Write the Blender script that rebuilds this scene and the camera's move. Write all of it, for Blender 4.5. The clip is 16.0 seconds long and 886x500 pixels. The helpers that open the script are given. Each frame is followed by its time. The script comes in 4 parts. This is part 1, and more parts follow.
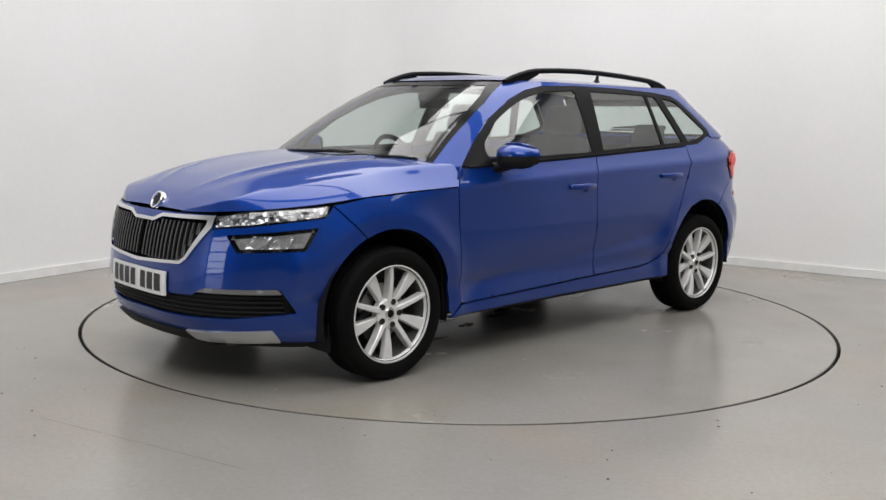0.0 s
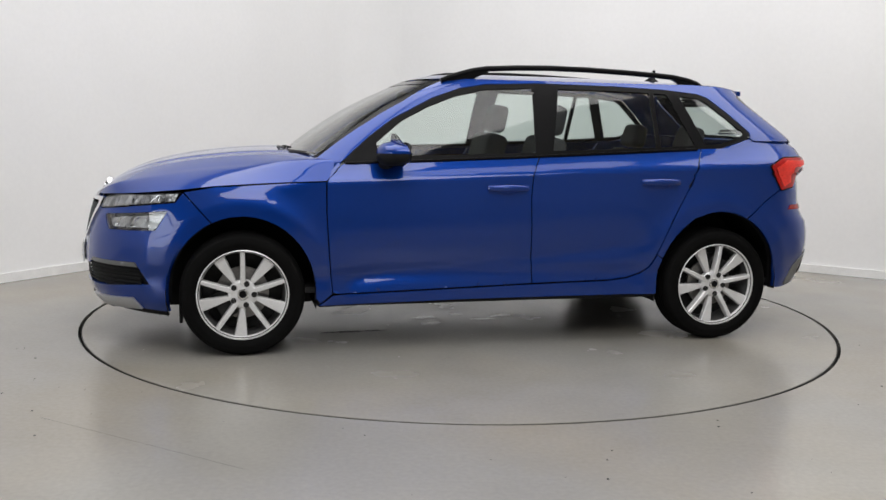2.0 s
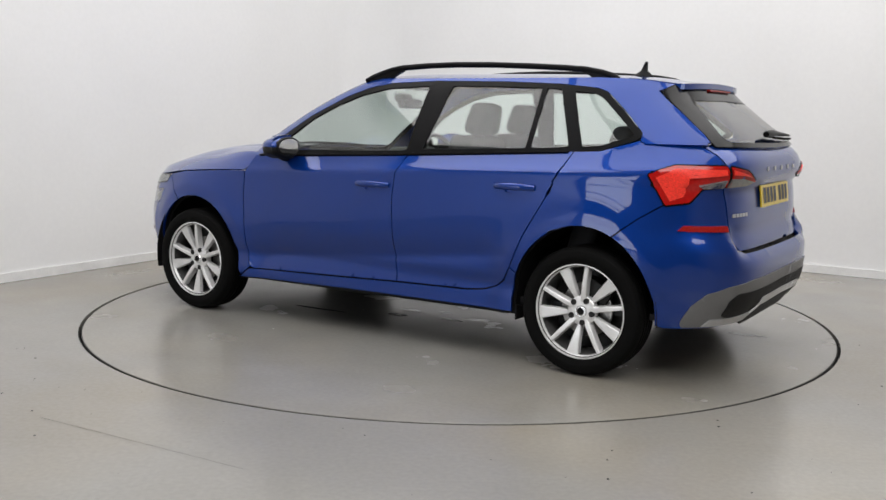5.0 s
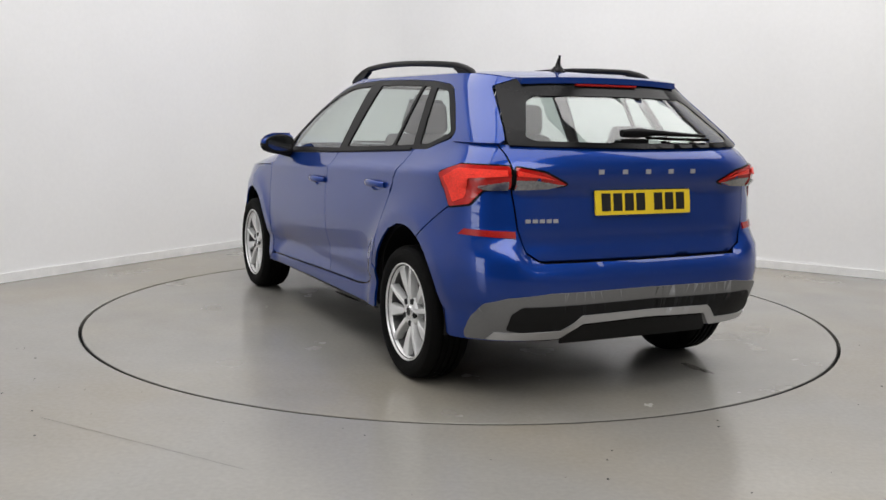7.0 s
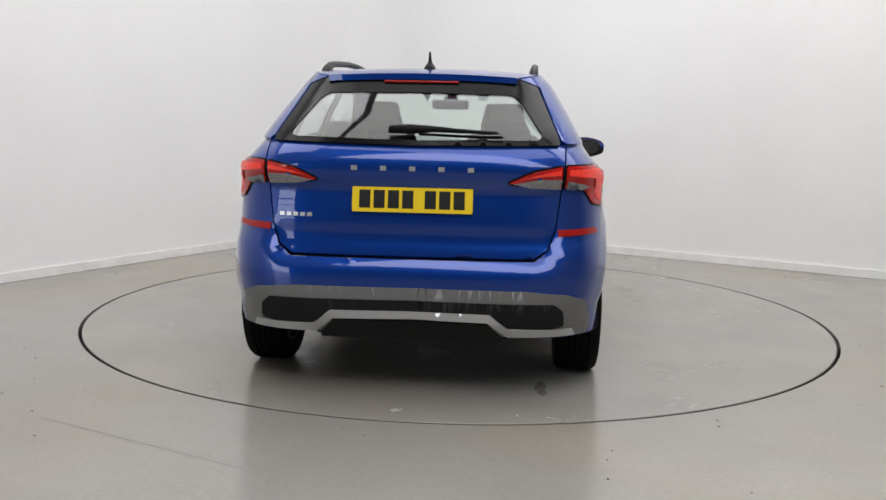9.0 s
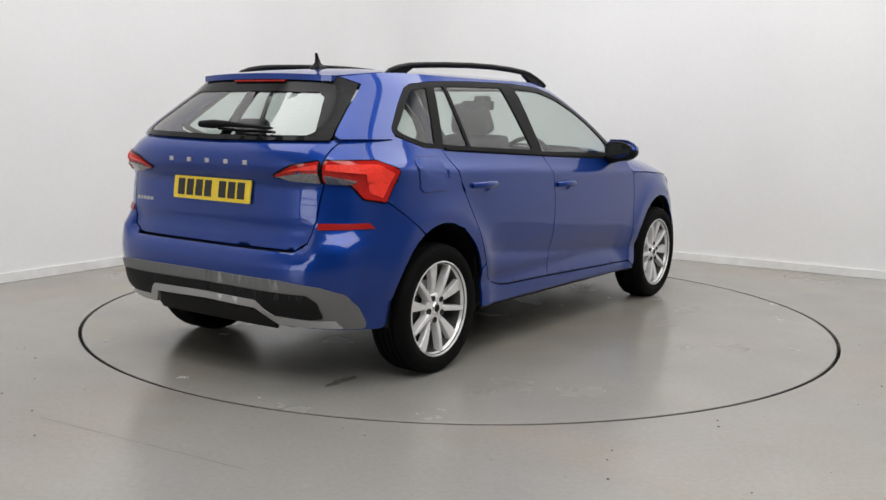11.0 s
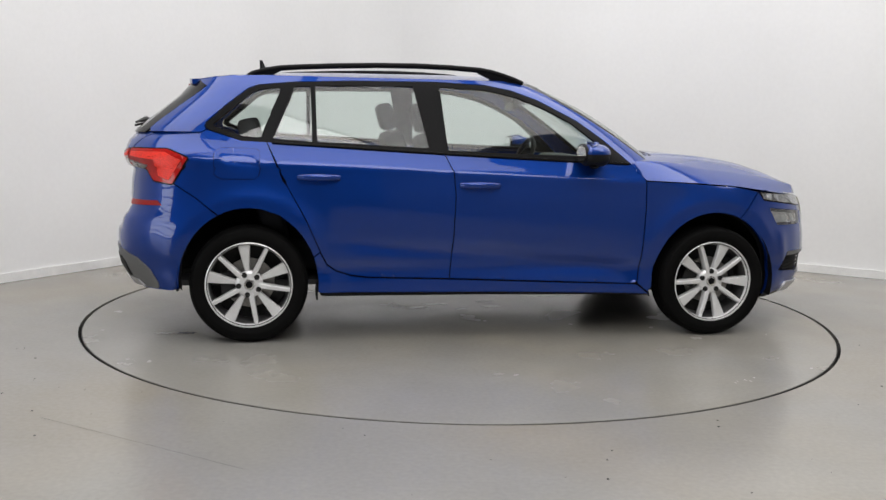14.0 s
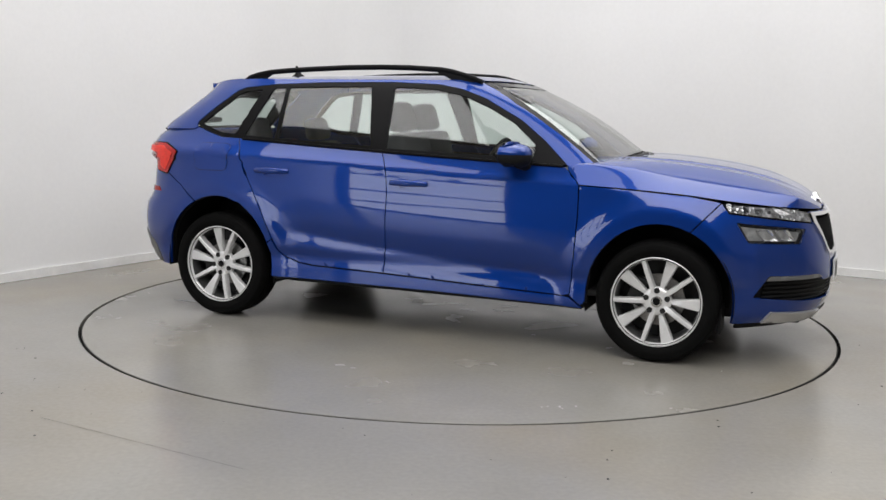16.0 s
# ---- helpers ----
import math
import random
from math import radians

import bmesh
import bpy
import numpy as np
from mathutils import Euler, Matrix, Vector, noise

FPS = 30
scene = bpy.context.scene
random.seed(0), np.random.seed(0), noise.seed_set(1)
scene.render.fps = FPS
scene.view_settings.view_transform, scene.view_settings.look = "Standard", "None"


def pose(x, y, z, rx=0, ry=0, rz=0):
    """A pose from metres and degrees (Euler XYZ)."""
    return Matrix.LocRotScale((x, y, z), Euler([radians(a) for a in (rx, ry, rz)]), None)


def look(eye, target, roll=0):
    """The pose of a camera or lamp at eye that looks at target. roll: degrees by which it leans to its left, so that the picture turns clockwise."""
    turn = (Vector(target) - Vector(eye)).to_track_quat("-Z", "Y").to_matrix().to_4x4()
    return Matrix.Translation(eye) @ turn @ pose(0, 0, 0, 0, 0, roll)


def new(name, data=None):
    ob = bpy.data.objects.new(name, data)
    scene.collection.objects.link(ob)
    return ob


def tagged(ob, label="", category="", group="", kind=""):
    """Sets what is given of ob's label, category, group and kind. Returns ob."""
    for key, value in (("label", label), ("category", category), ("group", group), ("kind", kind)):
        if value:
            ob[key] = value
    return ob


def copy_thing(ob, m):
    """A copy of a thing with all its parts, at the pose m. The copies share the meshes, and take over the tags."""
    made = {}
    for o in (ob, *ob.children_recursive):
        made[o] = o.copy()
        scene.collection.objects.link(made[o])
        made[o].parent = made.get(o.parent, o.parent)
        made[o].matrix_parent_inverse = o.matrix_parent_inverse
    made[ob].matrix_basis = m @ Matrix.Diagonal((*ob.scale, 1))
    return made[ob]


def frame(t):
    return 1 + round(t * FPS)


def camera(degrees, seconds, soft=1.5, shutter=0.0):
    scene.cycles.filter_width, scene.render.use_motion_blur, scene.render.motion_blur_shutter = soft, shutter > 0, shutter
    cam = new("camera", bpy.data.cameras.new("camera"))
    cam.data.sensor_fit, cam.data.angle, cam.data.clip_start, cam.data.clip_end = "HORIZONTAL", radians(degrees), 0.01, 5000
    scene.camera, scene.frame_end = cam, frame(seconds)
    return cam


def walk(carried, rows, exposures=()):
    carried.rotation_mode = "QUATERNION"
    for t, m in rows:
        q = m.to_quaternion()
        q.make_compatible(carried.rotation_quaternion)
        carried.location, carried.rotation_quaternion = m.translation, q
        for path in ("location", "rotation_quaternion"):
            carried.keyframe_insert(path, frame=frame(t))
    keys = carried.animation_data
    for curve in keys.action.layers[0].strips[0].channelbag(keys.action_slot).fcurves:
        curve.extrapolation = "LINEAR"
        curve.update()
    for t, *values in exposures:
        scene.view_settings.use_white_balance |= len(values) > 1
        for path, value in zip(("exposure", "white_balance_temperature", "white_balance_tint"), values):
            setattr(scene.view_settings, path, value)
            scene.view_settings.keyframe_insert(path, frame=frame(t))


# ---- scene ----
# ---- camera: it stands still
SECONDS = 16.0
cam = camera(49.49, SECONDS)
EYE = Matrix.Translation((0, -6.062, 1.250)) @ pose(0, 0, 0, 0, 0, 0.963) @ pose(0, 0, 0, 90 - 8.010, 0, 0) @ pose(0, 0, 0, 0, 0, 1.127)
walk(cam, [(0.0, EYE), (SECONDS, EYE)])

# ---- light: white studio, soft light from unseen lamps under the ceiling
world = bpy.data.worlds.new("studio_world")
scene.world = world
world.use_nodes = True
world.node_tree.nodes["Background"].inputs["Color"].default_value = (0.9, 0.95, 1.0, 1)
world.node_tree.nodes["Background"].inputs["Strength"].default_value = 0.05
scene.view_settings.exposure = 0.0

CORNER = Vector((-1.073, 4.325, 0.0))
ROOM_TURN = -30.5            # the wall behind the turntable runs this way from the corner
ROOM_H = 4.6
U1, V1 = 12.5, 13.0


def room(u, v, z=0.0):
    """A place in the room: u metres along the rear wall from the corner, v metres out from it."""
    a = radians(ROOM_TURN)
    return CORNER + Vector((math.cos(a) * u + math.sin(a) * v, math.sin(a) * u - math.cos(a) * v, z))


def area_light(name, place, size_x, size_y, watts, colour, target):
    lamp = bpy.data.lights.new(name, "AREA")
    lamp.shape, lamp.size, lamp.size_y, lamp.energy, lamp.color = "RECTANGLE", size_x, size_y, watts, colour
    ob = new(name, lamp)
    ob.matrix_world = look(place, target)
    return ob


def ceiling_strip(name, place, along, across, watts, turn=0.0):
    ob = area_light(name, place, along, across, watts, (1.0, 0.98, 0.972), (0, 0, 0))
    ob.matrix_world = Matrix.Translation(place) @ pose(0, 0, 0, 0, 0, ROOM_TURN + turn)
    return ob


# Two unseen fill lamps, added to brighten the rear and left walls.
ceiling_strip("wall_fill_north", room(5.0, 1.5, ROOM_H - 0.10), 7.6, 2.4, 176)
ceiling_strip("wall_fill_west", room(1.5, 4.9, ROOM_H - 0.10), 4.2, 2.4, 92, 90)
ceiling_strip("ceiling_light_middle", room(4.6, 4.6, ROOM_H - 0.10), 3.6, 3.0, 74)
# Unseen fill lamp, added above the camera side for the car's near faces.
ceiling_strip("fill_light_rear", (1.2, -6.0, ROOM_H - 0.10), 6.0, 3.2, 290)
area_light("daylight_opening_lamp", room(1.4, V1 - 0.06, 1.6), 2.4, 3.0, 95, (0.93, 0.97, 1.0), room(1.4, 5.0, 1.6))


# ---------------------------------------------------------------- materials
def material(name, colour, rough=0.5, metal=0.0, coat=0.0, grain=0.0, scale=40.0, bump=0.0, stain=0.0, stain_scale=2.0, spec=0.5, rough_var=0.0):
    """A surface with fine grain, larger stains, and fine relief."""
    m = bpy.data.materials.new(name)
    m.use_nodes = True
    n, l = m.node_tree.nodes, m.node_tree.links
    b = n["Principled BSDF"]
    b.inputs["Base Color"].default_value = (*colour, 1)
    b.inputs["Roughness"].default_value, b.inputs["Metallic"].default_value = rough, metal
    b.inputs["Coat Weight"].default_value, b.inputs["Coat Roughness"].default_value = coat, 0.03
    b.inputs["Specular IOR Level"].default_value = spec
    where = n.new("ShaderNodeTexCoord")
    last = None
    for amount, size in ((grain, scale), (stain, stain_scale)):
        if not amount:
            continue
        t = n.new("ShaderNodeTexNoise")
        t.inputs["Scale"].default_value, t.inputs["Detail"].default_value = size, 6
        l.new(where.outputs["Object"], t.inputs["Vector"])
        r = n.new("ShaderNodeMapRange")
        r.inputs["From Min"].default_value, r.inputs["From Max"].default_value = 0.3, 0.7
        r.inputs["To Min"].default_value, r.inputs["To Max"].default_value = 1 - amount, 1 + amount
        l.new(t.outputs["Fac"], r.inputs["Value"])
        mix = n.new("ShaderNodeMix")
        mix.data_type, mix.blend_type = "RGBA", "MULTIPLY"
        mix.inputs["Factor"].default_value = 1
        if last:
            l.new(last, mix.inputs["A"])
        else:
            mix.inputs["A"].default_value = (*colour, 1)
        l.new(r.outputs["Result"], mix.inputs["B"])
        last = mix.outputs["Result"]
    if last:
        l.new(last, b.inputs["Base Color"])
    if bump:
        t = n.new("ShaderNodeTexNoise")
        t.inputs["Scale"].default_value, t.inputs["Detail"].default_value = scale * 2, 4
        l.new(where.outputs["Object"], t.inputs["Vector"])
        k = n.new("ShaderNodeBump")
        k.inputs["Strength"].default_value, k.inputs["Distance"].default_value = bump, 0.002
        l.new(t.outputs["Fac"], k.inputs["Height"])
        l.new(k.outputs["Normal"], b.inputs["Normal"])
    if rough_var:
        t = n.new("ShaderNodeTexNoise")
        t.inputs["Scale"].default_value, t.inputs["Detail"].default_value = stain_scale * 1.7, 5
        l.new(where.outputs["Object"], t.inputs["Vector"])
        r = n.new("ShaderNodeMapRange")
        r.inputs["From Min"].default_value, r.inputs["From Max"].default_value = 0.35, 0.65
        r.inputs["To Min"].default_value, r.inputs["To Max"].default_value = rough - rough_var, rough + rough_var
        l.new(t.outputs["Fac"], r.inputs["Value"])
        l.new(r.outputs["Result"], b.inputs["Roughness"])
    return m


def glass_material(name, tint, gloss_rough=0.01):
    """Thin glass: lets tinted light through and mirrors more at a flat angle."""
    m = bpy.data.materials.new(name)
    m.use_nodes = True
    n, l = m.node_tree.nodes, m.node_tree.links
    n.remove(n["Principled BSDF"])
    clear, gloss, mix, edge = n.new("ShaderNodeBsdfTransparent"), n.new("ShaderNodeBsdfGlossy"), n.new("ShaderNodeMixShader"), n.new("ShaderNodeLayerWeight")
    clear.inputs["Color"].default_value = (*tint, 1)
    gloss.inputs["Roughness"].default_value = gloss_rough
    edge.inputs["Blend"].default_value = 0.5
    power, scale = n.new("ShaderNodeMath"), n.new("ShaderNodeMath")
    power.operation, scale.operation = "POWER", "MULTIPLY_ADD"
    power.inputs[1].default_value, scale.inputs[1].default_value, scale.inputs[2].default_value = 3.5, 0.9, 0.09
    l.new(edge.outputs["Facing"], power.inputs[0])
    l.new(power.outputs["Value"], scale.inputs[0])
    l.new(scale.outputs["Value"], mix.inputs["Fac"])
    l.new(clear.outputs["BSDF"], mix.inputs[1])
    l.new(gloss.outputs["BSDF"], mix.inputs[2])
    l.new(mix.outputs["Shader"], n["Material Output"].inputs["Surface"])
    return m


PAINT = material("blue_metallic_paint", (0.0042, 0.037, 0.238), 0.40, 0.55, 1.0, grain=0.12, scale=900, spec=0.0)
GLASS = glass_material("green_tinted_glass", (0.80, 0.87, 0.84))
LENS = glass_material("clear_lens", (0.93, 0.94, 0.95))
RED_BRIGHT = material("bright_red_light_guide", (0.85, 0.045, 0.028), 0.35, 0, grain=0.2, scale=140, spec=0.3)
RED_LENS = material("red_lens", (0.40, 0.008, 0.006), 0.12, 0, 0, grain=0.15, scale=60)
CLEAR_TAIL = material("clear_tail_lens", (0.24, 0.24, 0.25), 0.15, 0.3, 0.6, grain=0.25, scale=90)
LAMP_BOWL = material("satin_lamp_bowl", (0.42, 0.42, 0.41), 0.3, 0.4, grain=0.3, scale=35)
RED_DARK = material("dark_red_reflector", (0.30, 0.010, 0.008), 0.25, 0, 0, grain=0.25, scale=150, spec=0.3)
REFLECTOR = material("lamp_reflector", (0.75, 0.75, 0.76), 0.18, 0.9, grain=0.2, scale=50)
BLACK_TRIM = material("satin_black_trim", (0.006, 0.006, 0.0065), 0.33, 0, grain=0.2, scale=120, bump=0.05, spec=0.07)
BLACK_GLOSS = material("gloss_black", (0.006, 0.006, 0.0065), 0.14, 0, 0, grain=0.1, scale=80, spec=0.12)
SLAT = material("glossy_grille_black", (0.010, 0.010, 0.011), 0.25, 0, 0.25, grain=0.1, scale=90)
BLACK_PLASTIC = material("grained_black_plastic", (0.008, 0.008, 0.0085), 0.6, 0, grain=0.25, scale=220, bump=0.25, spec=0.2)
GREY_PLASTIC = material("grey_plastic", (0.14, 0.14, 0.14), 0.45, 0, grain=0.12, scale=220, bump=0.1)
SILVER = material("silver_paint", (0.50, 0.50, 0.51), 0.32, 0.6, 0.4, grain=0.06, scale=600)
ALLOY = material("silver_alloy", (0.76, 0.76, 0.76), 0.34, 0.30, 0.5, grain=0.08, scale=300, stain=0.08, stain_scale=9)
DARK_ALLOY = material("dark_wheel_well_metal", (0.016, 0.016, 0.016), 0.6, 0.2, grain=0.3, scale=80)
# Inner rim: the shade behind the spokes is put into this darker colour.
WELL = material("shade_dark_inner_rim", (0.10, 0.10, 0.10), 0.5, 0.4, grain=0.2, scale=60)
BRAKE = material("brake_disc_steel", (0.32, 0.31, 0.30), 0.38, 0.9, grain=0.2, scale=120)
CHROME = material("chrome", (0.80, 0.80, 0.81), 0.08, 1.0, grain=0.04, scale=200)
RUBBER = material("tyre_rubber", (0.0035, 0.0035, 0.0035), 0.7, 0, grain=0.25, scale=150, bump=0.3, stain=0.2, stain_scale=6, spec=0.08)
FABRIC = material("dark_grey_seat_fabric", (0.045, 0.045, 0.048), 0.9, 0, grain=0.35, scale=350, bump=0.4)
DASH = material("charcoal_dashboard_plastic", (0.030, 0.030, 0.032), 0.6, 0, grain=0.2, scale=200, bump=0.2)
HEADLINER = material("light_grey_headliner", (0.45, 0.45, 0.43), 0.9, 0, grain=0.1, scale=300)
PLATE_WHITE = material("white_plate", (0.78, 0.78, 0.78), 0.3, 0, 0.3, grain=0.03, scale=200)
PLATE_YELLOW = material("yellow_plate", (0.78, 0.56, 0.02), 0.3, 0, 0.3, grain=0.03, scale=200)
PLATE_BLACK = material("plate_black", (0.01, 0.01, 0.01), 0.4, 0, grain=0.1, scale=200)
WALL = material("white_painted_wall", (0.80, 0.80, 0.80), 0.75, 0, grain=0.012, scale=30, bump=0.05, stain=0.02, stain_scale=1.1)
BASE = material("white_baseboard_paint", (0.78, 0.78, 0.77), 0.5, 0, grain=0.03, scale=60, stain=0.07, stain_scale=7)
FLOOR = material("sealed_grey_concrete", (0.252, 0.245, 0.226), 0.22, 0, grain=0.05, scale=45, bump=0.03, stain=0.10, stain_scale=0.9, rough_var=0.05)
DISC = material("turntable_grey_paint", (0.252, 0.245, 0.226), 0.22, 0, grain=0.05, scale=45, bump=0.03, stain=0.10, stain_scale=1.3, rough_var=0.06)
WET = material("dark_wet_stain", (0.150, 0.144, 0.130), 0.08, 0, grain=0.2, scale=30)
GAP = material("dark_gap_rubber", (0.012, 0.012, 0.012), 0.8, 0, grain=0.2, scale=60)
# Colours of the two added unseen walls, set by what the paint mirrors.
GREY_WALL = material("unseen_wall_grey", (0.30, 0.30, 0.30), 0.8, 0, grain=0.05, scale=20, stain=0.05, stain_scale=1.0)
DARK_WALL = material("unseen_wall_charcoal", (0.055, 0.055, 0.058), 0.8, 0, grain=0.1, scale=20, stain=0.1, stain_scale=1.0)
CEILING = material("grey_ceiling", (0.42, 0.42, 0.42), 0.9, 0, grain=0.02, scale=10)


def crystal_material():
    m = material("faceted_crystal", (0.5, 0.5, 0.5), 0.12, 0.7)
    n, l = m.node_tree.nodes, m.node_tree.links
    where, cells, ramp, bump = n["Texture Coordinate"], n.new("ShaderNodeTexVoronoi"), n.new("ShaderNodeValToRGB"), n.new("ShaderNodeBump")
    cells.inputs["Scale"].default_value = 42
    ramp.color_ramp.elements[0].color, ramp.color_ramp.elements[1].color = (0.05, 0.05, 0.055, 1), (0.60, 0.60, 0.61, 1)
    ramp.color_ramp.elements[0].position, ramp.color_ramp.elements[1].position = 0.15, 0.75
    bump.inputs["Strength"].default_value, bump.inputs["Distance"].default_value = 0.9, 0.01
    l.new(where.outputs["Object"], cells.inputs["Vector"])
    l.new(cells.outputs["Color"], ramp.inputs["Fac"])
    l.new(ramp.outputs["Color"], n["Principled BSDF"].inputs["Base Color"])
    l.new(cells.outputs["Distance"], bump.inputs["Height"])
    l.new(bump.outputs["Normal"], n["Principled BSDF"].inputs["Normal"])
    return m


def tan_stains(m, tint, scale):
    """Large tan patches in a concrete floor, over what colours it already."""
    n, l = m.node_tree.nodes, m.node_tree.links
    b = n["Principled BSDF"]
    old = b.inputs["Base Color"].links[0].from_socket
    t, ramp, mix = n.new("ShaderNodeTexNoise"), n.new("ShaderNodeValToRGB"), n.new("ShaderNodeMix")
    t.inputs["Scale"].default_value, t.inputs["Detail"].default_value = scale, 5
    ramp.color_ramp.elements[0].position, ramp.color_ramp.elements[1].position = 0.45, 0.72
    ramp.color_ramp.elements[1].color = (0.7, 0.7, 0.7, 1)
    mix.data_type, mix.blend_type = "RGBA", "MULTIPLY"
    mix.inputs["B"].default_value = (*tint, 1)
    l.new(n["Texture Coordinate"].outputs["Object"], t.inputs["Vector"])
    l.new(t.outputs["Fac"], ramp.inputs["Fac"])
    l.new(ramp.outputs["Color"], mix.inputs["Factor"])
    l.new(old, mix.inputs["A"])
    l.new(mix.outputs["Result"], b.inputs["Base Color"])


CRYSTAL = crystal_material()
tan_stains(FLOOR, (0.88, 0.74, 0.50), 0.42)
tan_stains(DISC, (0.90, 0.82, 0.66), 0.6)


# ---------------------------------------------------------------- small builders
def link(name, bm, mat, parent=None, label="", smooth=None):
    me = bpy.data.meshes.new(name)
    bm.normal_update()
    if smooth is not None:
        for f in bm.faces:
            f.smooth = True
        for e in bm.edges:
            if len(e.link_faces) == 2 and e.calc_face_angle(0) > radians(smooth):
                e.smooth = False
    bm.to_mesh(me)
    bm.free()
    me.materials.append(mat)
    ob = new(name, me)
    ob.parent = parent
    if label:
        ob["label"] = label
    return ob


part = link


def box_bm(x0, x1, y0, y1, z0, z1, bevel=0.0, segs=2, bm=None):
    own = bm is None
    bm = bm or bmesh.new()
    r = bmesh.ops.create_cube(bm, size=1, matrix=Matrix.Translation(((x0 + x1) / 2, (y0 + y1) / 2, (z0 + z1) / 2)) @ Matrix.Diagonal((abs(x1 - x0), abs(y1 - y0), abs(z1 - z0), 1)))
    if bevel:
        es = {e for v in r["verts"] for e in v.link_edges}
        bmesh.ops.bevel(bm, geom=list(es), offset=bevel, segments=segs, profile=0.6, affect="EDGES")
    return bm


def lathe_bm(profile, segs=48, axis="y", bm=None, closed=False):
    """Turns (radius, height) pairs round the y or z axis."""
    bm = bm or bmesh.new()
    rings = []
    for r, h in profile:
        ring = []
        for i in range(segs):
            a = 2 * math.pi * i / segs
            c, s = r * math.cos(a), r * math.sin(a)
            ring.append(bm.verts.new((c, h, s) if axis == "y" else (c, s, h)))
        rings.append(ring)
    pairs = list(zip(rings, rings[1:])) + ([(rings[-1], rings[0])] if closed else [])
    for a, b in pairs:
        for i in range(segs):
            j = (i + 1) % segs
            bm.faces.new((a[i], a[j], b[j], b[i]))
    bmesh.ops.recalc_face_normals(bm, faces=bm.faces)
    return bm


def tube_bm(points, radius, segs=8, squash=1.0, bm=None):
    """A bar along points; radius may be a list."""
    bm = bm or bmesh.new()
    pts = [Vector(p) for p in points]
    rings = []
    for i, p in enumerate(pts):
        d = (pts[min(i + 1, len(pts) - 1)] - pts[max(i - 1, 0)]).normalized()
        side = d.cross(Vector((0, 0, 1)))
        side = side.normalized() if side.length > 1e-4 else Vector((1, 0, 0))
        up = side.cross(d)
        r = radius[i] if isinstance(radius, (list, tuple)) else radius
        rings.append([bm.verts.new(p + side * (r * squash * math.cos(2 * math.pi * k / segs)) + up * (r * math.sin(2 * math.pi * k / segs))) for k in range(segs)])
    for a, b in zip(rings, rings[1:]):
        for k in range(segs):
            bm.faces.new((a[k], a[(k + 1) % segs], b[(k + 1) % segs], b[k]))
    bm.faces.new(rings[0][::-1])
    bm.faces.new(rings[-1])
    bmesh.ops.recalc_face_normals(bm, faces=bm.faces)
    return bm


def grid_bm(f, nu, nv, thick=0.0, bm=None):
    """A sheet f(u, v), u and v from 0 to 1."""
    bm = bm or bmesh.new()
    vs = [[bm.verts.new(f(i / nu, j / nv)) for j in range(nv + 1)] for i in range(nu + 1)]
    for i in range(nu):
        for j in range(nv):
            q = []
            for v in (vs[i][j], vs[i + 1][j], vs[i + 1][j + 1], vs[i][j + 1]):
                if all((v.co - w.co).length > 1e-6 for w in q):
                    q.append(v)
            if len(q) > 2:
                bm.faces.new(q)
    bmesh.ops.remove_doubles(bm, verts=bm.verts, dist=1e-6)
    if thick:
        bm.normal_update()
        bmesh.ops.solidify(bm, geom=bm.faces[:], thickness=thick)
    return bm


def empty(name, label, category, group="", kind=""):
    return tagged(new(name), label, category, group, kind)


# ---------------------------------------------------------------- room
def wall_box(name, u0, u1, v0, v1, z0, z1, mat):
    bm = bmesh.new()
    c = [room(u, v, z) for z in (z0, z1) for u, v in ((u0, v0), (u1, v0), (u1, v1), (u0, v1))]
    vs = [bm.verts.new(p) for p in c]
    for q in ((3, 2, 1, 0), (4, 5, 6, 7), (0, 1, 5, 4), (1, 2, 6, 5), (2, 3, 7, 6), (3, 0, 4, 7)):
        bm.faces.new([vs[i] for i in q])
    bmesh.ops.recalc_face_normals(bm, faces=bm.faces)
    return tagged(link(name, bm, mat), kind="structure")


R_C = 0.5                                        # the corner is coved


def cove(name, r, t, z0, z1, mat):
    """The coved corner between the two walls, from its inner face outwards."""
    bm = bmesh.new()
    n = 14
    rows = []
    for i in range(n + 1):
        a = math.pi / 2 * i / n
        rows.append([bm.verts.new(room(R_C - rr * math.cos(a), R_C - rr * math.sin(a), z)) for rr, z in ((r, z0), (r, z1), (r + t, z1), (r + t, z0))])
    for a, b in zip(rows, rows[1:]):
        for k in range(4):
            bm.faces.new((a[k], b[k], b[(k + 1) % 4], a[(k + 1) % 4]))
    bm.faces.new(rows[0])
    bm.faces.new(rows[-1][::-1])
    bmesh.ops.recalc_face_normals(bm, faces=bm.faces)
    return tagged(link(name, bm, mat, smooth=40), kind="structure")


